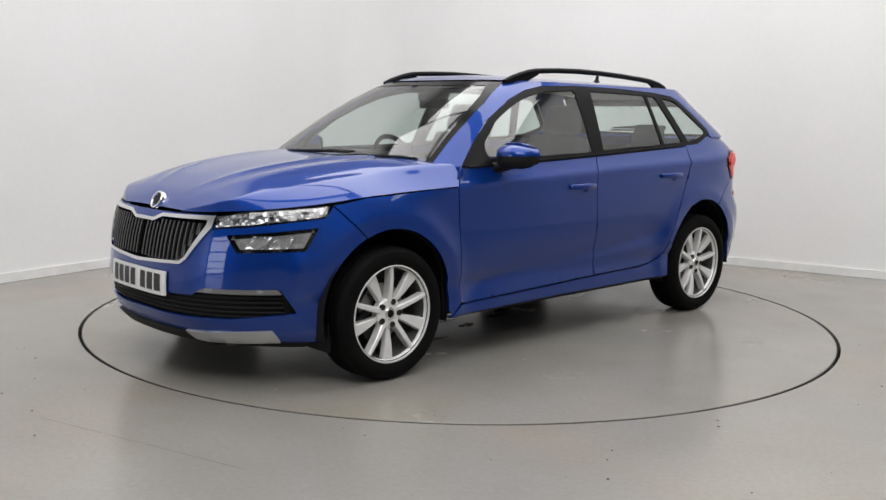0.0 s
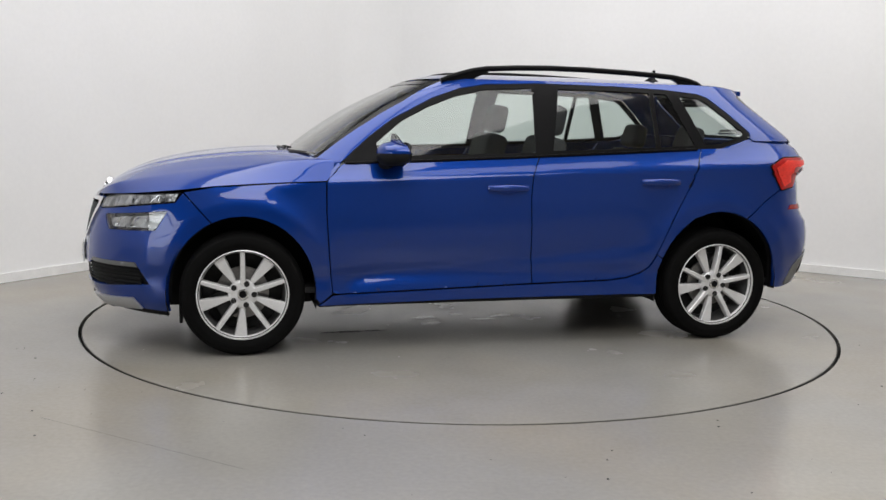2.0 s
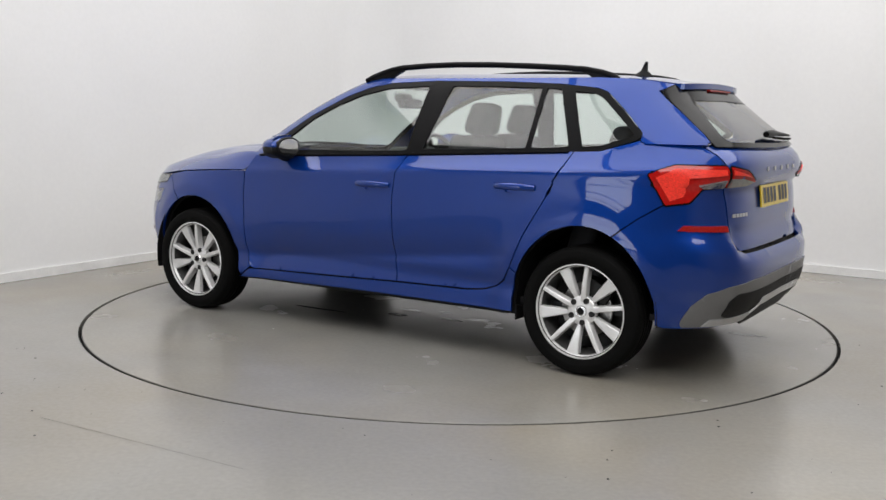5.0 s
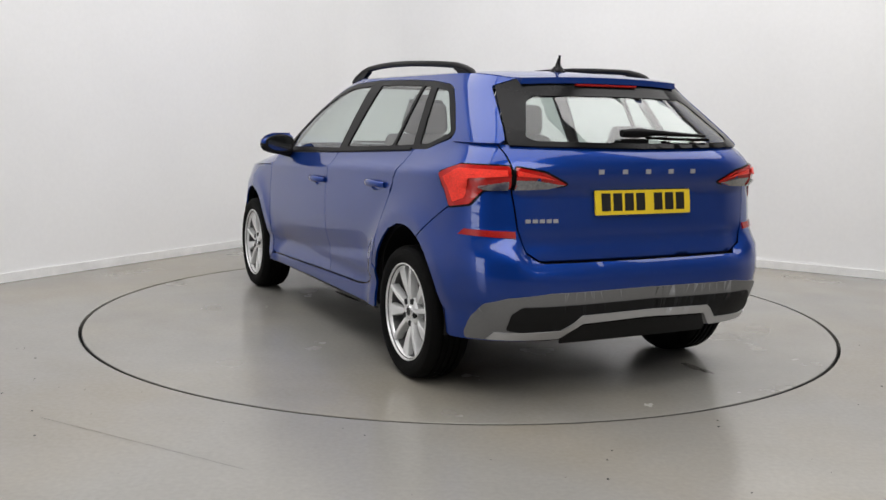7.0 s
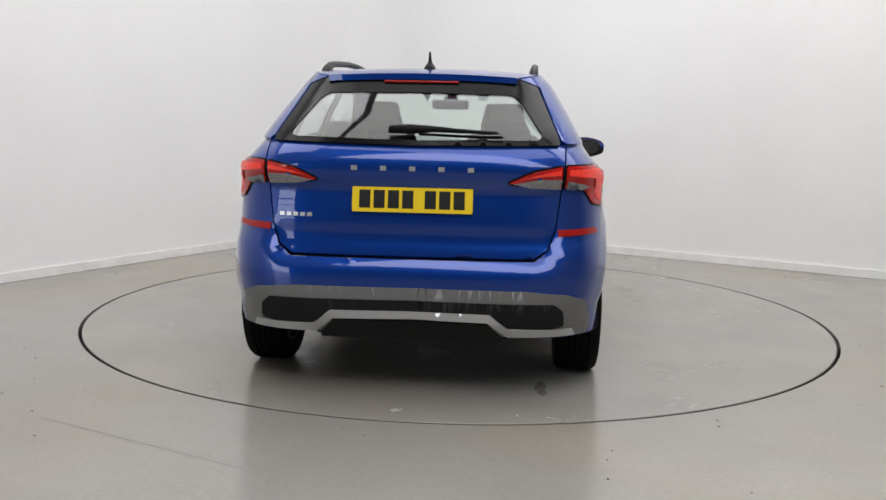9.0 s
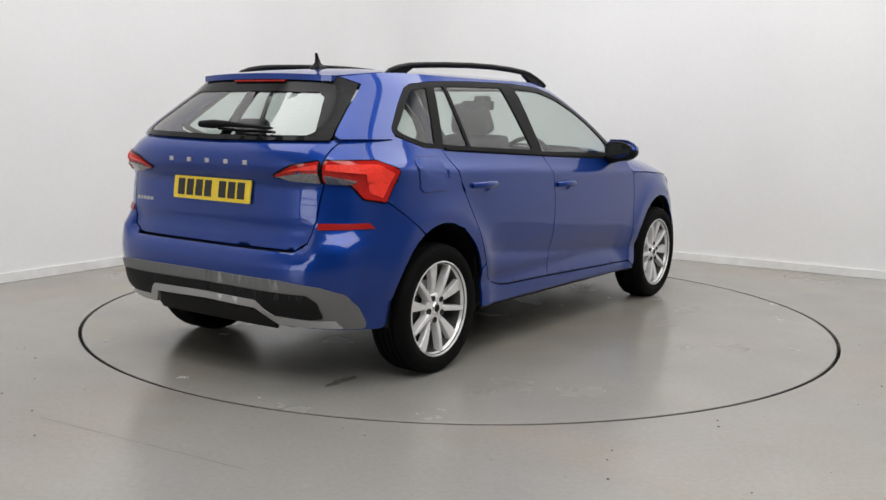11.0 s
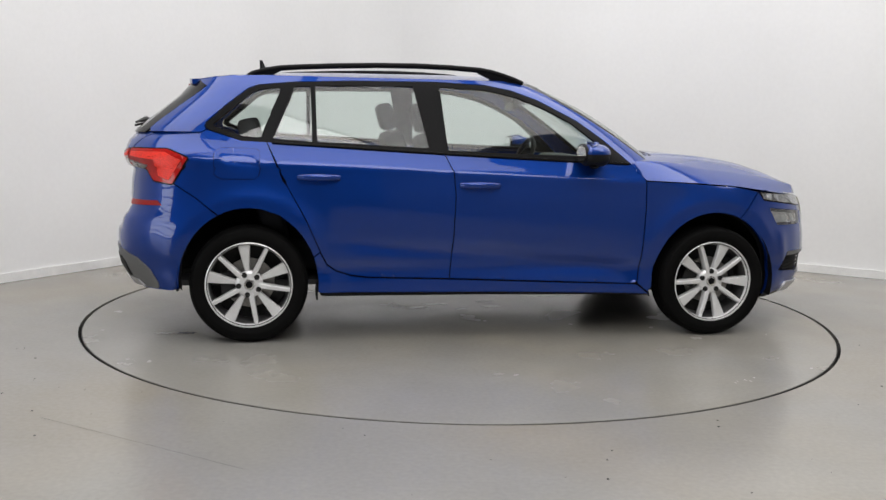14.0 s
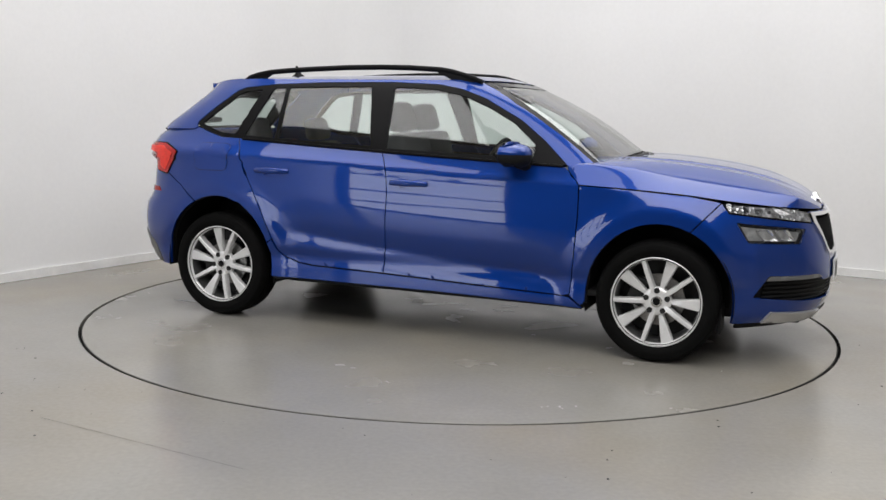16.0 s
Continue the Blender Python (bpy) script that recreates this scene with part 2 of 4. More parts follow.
def build_room():
    wall_box("wall_north", R_C, U1, -0.2, 0, -0.1, ROOM_H, WALL)["label"] = "smooth white painted studio wall"
    wall_box("wall_west", -0.2, 0, R_C, V1, -0.1, ROOM_H, WALL)["label"] = "smooth white painted studio wall"
    cove("wall_corner", R_C, 0.2, -0.1, ROOM_H, WALL)["label"] = "coved white corner between two walls"
    # Added walls out of view; their dark tones shape light and reflections.
    wall_box("unseen_wall_east", U1, U1 + 0.2, -0.2, V1 + 0.2, -0.1, ROOM_H, GREY_WALL)["label"] = "unseen grey wall added to tone the car's reflections"
    wall_box("unseen_wall_south", -0.2, U1, V1, V1 + 0.2, -0.1, ROOM_H, DARK_WALL)["label"] = "unseen charcoal wall added to darken the car's reflections"
    wall_box("ceiling", -0.2, U1 + 0.2, -0.2, V1 + 0.2, ROOM_H + 0.002, ROOM_H + 0.2, CEILING)["label"] = "plain grey studio ceiling"
    h = 0.07
    wall_box("baseboard", R_C, U1, 0.002, 0.016, 0.002, h, BASE)["label"] = "low scuffed white baseboard"
    wall_box("baseboard", 0.002, 0.016, R_C, V1, 0.002, h, BASE)["label"] = "low scuffed white baseboard"
    cove("baseboard", R_C - 0.016, 0.014, 0.002, h, BASE)["label"] = "low scuffed white baseboard"
    # floor: one sheet with a round opening for the turntable
    bm = bmesh.new()
    radii = [HOLE, 2.6, 3.2, 4.2, 6, 9, 13, 18]
    n = 192
    rings = [[bm.verts.new((r * math.cos(2 * math.pi * i / n), r * math.sin(2 * math.pi * i / n), 0)) for i in range(n)] for r in radii]
    rings.insert(0, [bm.verts.new((HOLE * math.cos(2 * math.pi * i / n), HOLE * math.sin(2 * math.pi * i / n), -0.08)) for i in range(n)])
    for a, b in zip(rings, rings[1:]):
        for i in range(n):
            j = (i + 1) % n
            bm.faces.new((a[i], b[i], b[j], a[j]))
    tagged(link("floor", bm, FLOOR, smooth=40), "glossy sealed grey concrete floor with faint stains", kind="structure")
    bm = lathe_bm([(0.0001, -0.075), (HOLE + 0.03, -0.075), (HOLE + 0.03, -0.1), (0.0001, -0.1)], n, "z")
    tagged(link("turntable_pit", bm, GAP), "dark pit under the turntable", kind="structure")


DISC_R, HOLE = 2.261, 2.282


def build_turntable():
    t = empty("turntable", "round grey turntable set flush into the concrete floor", "turntable")
    part("platform", lathe_bm([(0.0001, -0.05), (DISC_R - 0.004, -0.05), (DISC_R, -0.046), (DISC_R, -0.002), (DISC_R - 0.002, 0.0), (1.6, 0), (0.8, 0), (0.0001, 0.0)], 192, "z"), DISC, t)
    part("turntable_edge", lathe_bm([(DISC_R, -0.045), (DISC_R + 0.004, -0.045), (DISC_R + 0.004, -0.004), (DISC_R, -0.004)], 192, "z"), GAP, t, "dark steel edge of the turntable")
    rng = random.Random(3)
    damp = ((0.74, 0.478, 0.20, 0.016, 4), (0.24, 0.32, 0.06, 0.03, 20), (0.04, 0.08, 0.045, 0.022, 0), (-0.11, 0.24, 0.09, 0.022, -8), (-0.24, 0.15, 0.07, 0.035, 30),
            (0.25, 0.154, 0.07, 0.028, 0), (-1.70, -0.49, 0.10, 0.03, 0))
    for k, (x, y, a, b, turn) in enumerate(damp):
        waves = [(rng.uniform(0.04, 0.26) / m ** 0.5, rng.uniform(0, 6.28), m) for m in (2, 3, 5, 8, 13)]
        c, d = math.cos(radians(turn)), math.sin(radians(turn))
        bm = bmesh.new()
        rim = []
        for i in range(64):
            f = 2 * math.pi * i / 64
            q = 1 + sum(h * math.sin(m * f + ph) for h, ph, m in waves)
            px, py = a * q * math.cos(f), b * q * math.sin(f)
            rim.append(bm.verts.new((x + c * px - d * py, y + d * px + c * py, 0.0006 + 0.0001 * k)))
        bm.faces.new(rim)
        part("wet_stain", bm, WET, t, "dark wet stain")
    part("drive_column", lathe_bm([(0.3, -0.075), (0.3, -0.051)], 32, "z"), GAP, t)
    return t


def build_shutter():
    """Half-open slatted shutter in front of the daylight opening."""
    sh = empty("roller_shutter", "pale slatted shutter in front of the daylight opening", "shutter")
    for k in range(4):
        z = 0.45 + 0.74 * k
        bm = bmesh.new()
        c = [room(u, v, zz) for zz in (z, z + 0.07) for u, v in ((0.15, V1 - 0.13), (2.65, V1 - 0.13), (2.65, V1 - 0.10), (0.15, V1 - 0.10))]
        vs = [bm.verts.new(p) for p in c]
        for q in ((3, 2, 1, 0), (4, 5, 6, 7), (0, 1, 5, 4), (1, 2, 6, 5), (2, 3, 7, 6), (3, 0, 4, 7)):
            bm.faces.new([vs[i] for i in q])
        bmesh.ops.recalc_face_normals(bm, faces=bm.faces)
        part("slat", bm, GREY_PLASTIC, sh)
    for u in (0.12, 2.68):
        ob = part("guide_rail", box_bm(-0.02, 0.02, -0.02, 0.02, 0.0, 3.3), GREY_PLASTIC, sh)
        ob.location = room(u, V1 - 0.115, 0)
    return sh


build_room()
build_shutter()
turntable = build_turntable()

# ---------------------------------------------------------------- car body surface
# Car space: x forward, y to the car's left, z up; origin on the floor midway between the axles.
AXLE, HUB_Z, TYRE_R = 1.3255, 0.318, 0.318


def curve(xs, ys):
    """A smooth curve through a few knots (cubic, slopes limited so that it does not overshoot)."""
    xs, ys = np.array(xs, float), np.array(ys, float)
    d = np.diff(ys) / np.diff(xs)
    m = np.empty(len(xs))
    m[0], m[-1] = d[0], d[-1]
    for i in range(1, len(xs) - 1):
        m[i] = 0 if d[i - 1] * d[i] <= 0 else 2 * d[i - 1] * d[i] / (d[i - 1] + d[i])

    def f(x):
        x = min(max(float(x), xs[0]), xs[-1])
        i = min(int(np.searchsorted(xs, x, "right")) - 1, len(xs) - 2)
        h = xs[i + 1] - xs[i]
        t = (x - xs[i]) / h
        return float((1 + 2 * t) * (1 - t) ** 2 * ys[i] + t * (1 - t) ** 2 * h * m[i]
                     + t * t * (3 - 2 * t) * ys[i + 1] + t * t * (t - 1) * h * m[i + 1])
    return f


# half width over height, front and rear ends over height
half_width = curve([0.15, 0.22, 0.27, 0.33, 0.40, 0.46, 0.60, 0.75, 0.86, 0.93, 0.97, 1.04, 1.10, 1.20, 1.30, 1.40, 1.45],
                   [0.775, 0.820, 0.840, 0.838, 0.832, 0.850, 0.864, 0.861, 0.854, 0.845, 0.827, 0.792, 0.765, 0.716, 0.664, 0.606, 0.560])
front_end = curve([0.15, 0.22, 0.30, 0.36, 0.45, 0.55, 0.65, 0.75, 0.82, 0.88, 0.95],
                  [2.01, 2.10, 2.15, 2.167, 2.172, 2.165, 2.148, 2.12, 2.085, 2.04, 1.95])
rear_end = curve([0.15, 0.25, 0.32, 0.39, 0.54, 0.66, 0.72, 0.78, 0.86, 0.940, 0.962, 1.02, 1.08, 1.14],
                 [-1.86, -1.95, -2.00, -2.05, -2.07, -2.055, -2.015, -1.995, -1.990, -1.980, -2.008, -2.022, -2.005, -1.94])
screen_front = curve([0.92, 1.0, 1.1, 1.2, 1.3, 1.4, 1.45], [1.175, 1.075, 0.950, 0.812, 0.648, 0.445, 0.330])
screen_rear = curve([1.0, 1.08, 1.14, 1.26, 1.377, 1.45], [-2.04, -2.01, -1.975, -1.835, -1.695, -1.640])


tuck = curve([0.60, 0.622, 0.642, 0.70, 0.758, 0.772, 0.80], [0.0, 0.003, 0.050, 0.036, 0.006, 0.0, 0.0])


# pressed lines along the side: the shoulder crease and the hollow low in the doors
shoulder_line = curve([-1.75, -1.62, -1.2, -0.66, -0.22, 0.407, 0.89, 1.3], [1.013, 1.008, 0.985, 0.969, 0.948, 0.921, 0.901, 0.868])
hollow_line = curve([-1.1, -0.741, -0.22, 0.219, 0.654, 0.843, 0.95], [0.58, 0.54, 0.483, 0.445, 0.410, 0.328, 0.28])


def ease(a, b, x):
    t = min(1.0, max(0.0, (x - a) / (b - a)))
    return t * t * (3 - 2 * t)


def side_width(x, z):
    """Half width of the body side, whose shoulder follows its crease."""
    zc = shoulder_line(x)
    d = z - zc
    w = max(0.0, 1 - (d / 0.10 if d > 0 else -d / 0.30))
    y = half_width(z + (0.945 - zc) * w)
    k = ease(-1.80, -1.58, x) * ease(1.25, 0.98, x)
    u = abs(d) / (0.045 if d > 0 else 0.075)
    if u < 1:
        y += 0.0075 * k * (1 - u) ** 2
    d = z - hollow_line(x)
    k = ease(-1.0, -0.70, x) * ease(0.90, 0.66, x)
    u = d / 0.24 if d > 0 else -d / 0.13
    if u < 1:
        y -= 0.024 * k * (1 - u) ** 2 * (1 if d > 0 else 1 - 0.35 * u)
    return y


class Barrel:
    """A wall round the car: s runs from the front centre (0) round the left side to the rear centre (length)."""

    def __init__(self, front, rear, depth_f, depth_r, nf, nr, zref, flare=0.0):
        self.front, self.rear, self.df, self.dr, self.nf, self.nr, self.flare = front, rear, depth_f, depth_r, nf, nr, flare
        self.zref = zref
        f = np.linspace(0, math.pi / 2, 200)
        w = half_width(zref)
        self.tab = []
        for d, n in ((depth_f, nf), (depth_r, nr)):
            x, y = d * np.cos(f) ** (2 / n), w * np.sin(f) ** (2 / n)
            self.tab.append((np.concatenate([[0], np.cumsum(np.hypot(np.diff(x), np.diff(y)))]), f))
        self.s1 = self.tab[0][0][-1]
        self.s2 = self.s1 + (front(zref) - depth_f) - (rear(zref) + depth_r)
        self.length = self.s2 + self.tab[1][0][-1]

    def at(self, s, z):
        if s < 0:
            p = self.at(-s, z)
            return Vector((p[0], -p[1], p[2]))
        if s > self.length:
            p = self.at(2 * self.length - s, z)
            return Vector((p[0], -p[1], p[2]))
        xf, xr = self.front(z), self.rear(z)
        k = 1.0
        if s < self.s1:
            f = np.interp(s, *self.tab[0])
            x, k = xf - self.df + self.df * math.cos(f) ** (2 / self.nf), math.sin(f) ** (2 / self.nf)
        elif s <= self.s2:
            x = xf - self.df + ((xr + self.dr) - (xf - self.df)) * (s - self.s1) / (self.s2 - self.s1)
        else:
            f = np.interp(self.length - s, *self.tab[1])
            x, k = xr + self.dr - self.dr * math.cos(f) ** (2 / self.nr), math.sin(f) ** (2 / self.nr)
        y = (side_width(x, z) if self.flare else half_width(z)) * k
        if s > self.s2 and self.flare:                       # the tailgate tucks in above the bumper
            f = min(1.0, max(0.0, (0.64 - y) / 0.07))
            x += tuck(z) * f * f * (3 - 2 * f)
        if self.flare:
            for c in (AXLE, -AXLE):
                r = math.hypot(x - c, (z - HUB_Z) * 0.94)
                e = (r - 0.448) / 0.11
                y += self.flare * (1.0 if e < 0 else max(0.0, 1 - e) ** 2) * (1 if z > 0.2 else 0.4)
            # the pressed corner of the front bumper
            e = abs(x - (1.785 + 0.20 * (0.60 - z))) / 0.085
            if e < 1 and 0.30 < z < 0.66:
                y += 0.016 * (1 - e) ** 2 * ease(0.66, 0.56, z) * ease(0.30, 0.38, z)
        return Vector((x, y, z))

    def normal(self, s, z):
        h = 0.004
        n = (self.at(s + h, z) - self.at(s - h, z)).cross(self.at(s, z + h) - self.at(s, z - h))
        return n.normalized()

    def s_of(self, axis, value, z, rear=False):
        """The s at which the wall at height z has that x, or that y in front (or at the rear)."""
        if axis == "x":
            lo, hi = 0.0, self.length
        else:
            lo, hi = (self.length, self.s2) if rear else (0.0, self.s1)
        for _ in range(40):
            mid = (lo + hi) / 2
            p = self.at(mid, z)
            if (p.x > value) if axis == "x" else (p.y < value):
                lo = mid
            else:
                hi = mid
        return (lo + hi) / 2


LOWER = Barrel(front_end, rear_end, 1.05, 0.86, 2.75, 4.6, 0.6, 0.015)
UPPER = Barrel(screen_front, screen_rear, 0.75, 0.66, 4.4, 4.0, 1.2)
from mathutils.geometry import delaunay_2d_cdt
# ---------------------------------------------------------------- body panels
def area2(poly):
    return sum(poly[i - 1][0] * p[1] - p[0] * poly[i - 1][1] for i, p in enumerate(poly))


def soften(poly, r):
    """Rounds the corners of a closed outline."""
    if not r:
        return poly
    out = []
    n = len(poly)
    for i, p in enumerate(poly):
        a, b = poly[i - 1], poly[(i + 1) % n]
        la, lb = math.dist(a, p), math.dist(p, b)
        if la < 1e-6 or lb < 1e-6:
            out.append(p)
            continue
        ka, kb = min(r / la, 0.45), min(r / lb, 0.45)
        u = (p[0] + (a[0] - p[0]) * ka, p[1] + (a[1] - p[1]) * ka)
        w = (p[0] + (b[0] - p[0]) * kb, p[1] + (b[1] - p[1]) * kb)
        for t in (0, 0.25, 0.5, 0.75, 1):
            out.append(tuple((1 - t) ** 2 * u[k] + 2 * t * (1 - t) * p[k] + t * t * w[k] for k in (0, 1)))
    return out


def shrink(poly, d):
    if not d:
        return poly
    out = []
    n = len(poly)
    for i, p in enumerate(poly):
        a, b = poly[i - 1], poly[(i + 1) % n]
        e1, e2 = (p[0] - a[0], p[1] - a[1]), (b[0] - p[0], b[1] - p[1])
        l1, l2 = math.hypot(*e1) or 1, math.hypot(*e2) or 1
        nx, ny = -(e1[1] / l1 + e2[1] / l2), e1[0] / l1 + e2[0] / l2
        l = math.hypot(nx, ny)
        if l < 0.3:
            out.append(p)
            continue
        k = d / max(l / 2, 0.5) / l
        out.append((p[0] + nx * k, p[1] + ny * k))
    return out


def flatten(barrel, pts, rear=False):
    """Outline points (axis, value, z[, side]) as (s, z)."""
    out = []
    for q in pts:
        axis, value, z = q[:3]
        side = q[3] if len(q) > 3 else 1
        s = barrel.s_of("x", value, z) if axis == "x" else barrel.s_of("y", abs(value), z, axis == "r")
        if side < 0:
            s = 2 * barrel.length - s if rear else -s
        out.append((s, z))
    return out


def both(pts):
    """Completes a left half outline, from the top centre to the bottom centre, with its right half."""
    right = [(a, v, z, -1) for a, v, z in pts if not (a in "yr" and v == 0)]
    return list(pts) + right[::-1]


def panel(name, pts, barrel, mat, parent, cell=0.05, offset=0.0, thick=0.012, gap=0.002, round_r=0.0, rear=False, holes=(), hole_r=0.02, label="", mirror=False, dome=0.0):
    """A sheet on the body's wall with that outline, a folded rim, and openings."""
    def ready(p, r):
        out = []
        f = flatten(barrel, p, rear)
        for i, q in enumerate(f):
            a = f[i - 1]
            k = max(1, int(math.dist(a, q) / 0.025))
            # straight runs stay straight in x or y
            pa, pq = p[i - 1], p[i]
            same = pa[0] == pq[0] and (pa[3] if len(pa) > 3 else 1) == (pq[3] if len(pq) > 3 else 1)
            for j in range(1, k + 1):
                t = j / k
                if same and j < k:
                    out.append(flatten(barrel, [(pq[0], pa[1] + (pq[1] - pa[1]) * t, pa[2] + (pq[2] - pa[2]) * t, pq[3] if len(pq) > 3 else 1)], rear)[0])
                else:
                    out.append((a[0] + (q[0] - a[0]) * t, a[1] + (q[1] - a[1]) * t))
        out = soften(out, r)
        return out if area2(out) > 0 else out[::-1]
    loops = [shrink(ready(pts, round_r), gap)] + [ready(h, hole_r) for h in holes]
    bm = bmesh.new()
    made = {}

    def vert(q):
        key = (round(q[0], 5), round(q[1], 5))
        if key not in made:
            made[key] = bm.verts.new(barrel.at(*q) + barrel.normal(*q) * offset)
        return made[key]

    ends = np.array([(*loop[i - 1], *q) for loop in loops for i, q in enumerate(loop)])
    ends = ends[ends[:, 1] != ends[:, 3]]

    def inside(s, z):
        a0, b0, a, b = ends.T
        crossed = ((b > z) != (b0 > z)) & (s < (a0 - a) * (z - b) / (b0 - b) + a)
        return bool(np.count_nonzero(crossed) % 2)
    co, edges = [], []
    for loop in loops:
        fine = []
        for i, p in enumerate(loop):
            q = loop[(i + 1) % len(loop)]
            k = max(1, round(math.dist(p, q) / (cell * 0.8)))
            fine += [(p[0] + (q[0] - p[0]) * j / k, p[1] + (q[1] - p[1]) * j / k) for j in range(k)]
        n0 = len(co)
        co += fine
        edges += [(n0 + i, n0 + (i + 1) % len(fine)) for i in range(len(fine))]
    rim = np.array(co)
    lo, hi = rim.min(0), rim.max(0)
    for i in range(math.floor(lo[0] / cell), math.ceil(hi[0] / cell) + 1):
        for j in range(math.floor(lo[1] / cell), math.ceil(hi[1] / cell) + 1):
            q = (i * cell, j * cell)
            if np.min(np.hypot(rim[:, 0] - q[0], rim[:, 1] - q[1])) > cell * 0.35 and inside(*q):
                co.append(q)
    cs, _, tris, _, _, _ = delaunay_2d_cdt([Vector(q) for q in co], edges, [], 0, 1e-7)
    for t in tris:
        q = [cs[i] for i in t]
        if not inside(sum(p[0] for p in q) / 3, sum(p[1] for p in q) / 3):
            continue
        vs = [vert(p) for p in q]
        if len(set(vs)) == 3:
            try:
                bm.faces.new(vs)
            except ValueError:
                pass
    keys = {v: k for k, v in made.items()}
    for f in bm.faces:
        f.smooth = True
    if thick:
        inner = {}
        for e in [e for e in bm.edges if len(e.link_faces) == 1]:
            loop = e.link_loops[0]
            a, b = loop.vert, loop.link_loop_next.vert
            for v in (a, b):
                if v not in inner:
                    inner[v] = bm.verts.new(v.co - barrel.normal(*keys[v]) * thick)
            f = bm.faces.new((b, a, inner[a], inner[b]))
            f.smooth = False
            e.smooth = False
    if mirror:
        for v in bm.verts:
            v.co.y = -v.co.y
        bmesh.ops.reverse_faces(bm, faces=bm.faces)
    return link(name, bm, mat, parent, label)


def pair(name, pts, barrel, mat, parent, **k):
    return [panel(name, pts, barrel, mat, parent, mirror=m, **k) for m in (False, True)]


X = lambda *p: [("x", a, b) for a, b in p]
Y = lambda *p: [("y", a, b) for a, b in p]
R = lambda *p: [("r", a, b) for a, b in p]


def arch(axle, top, wide, a0, a1, n=14):
    """Points on a wheel arch from angle a0 to a1 (degrees, 0 = forward, 90 = up)."""
    out = []
    for i in range(n + 1):
        a = radians(a0 + (a1 - a0) * i / n)
        out.append((axle + wide * math.cos(a), HUB_Z + top * math.sin(a)))
    return out


FA, RA = dict(axle=AXLE, top=0.403, wide=0.372), dict(axle=-AXLE, top=0.420, wide=0.372)
bonnet_edge = curve([0.80, 0.898, 1.121, 1.456, 1.62, 1.85, 2.00, 2.09], [0.902, 0.899, 0.890, 0.868, 0.848, 0.822, 0.805, 0.792])
bonnet_mid = curve([0.80, 1.0, 1.27, 1.52, 1.774, 1.96, 2.03, 2.09], [1.03, 1.032, 1.026, 1.003, 0.956, 0.888, 0.844, 0.792])


HANDLES = ((0.040, -0.178, 0.866), (-0.842, -1.062, 0.902))


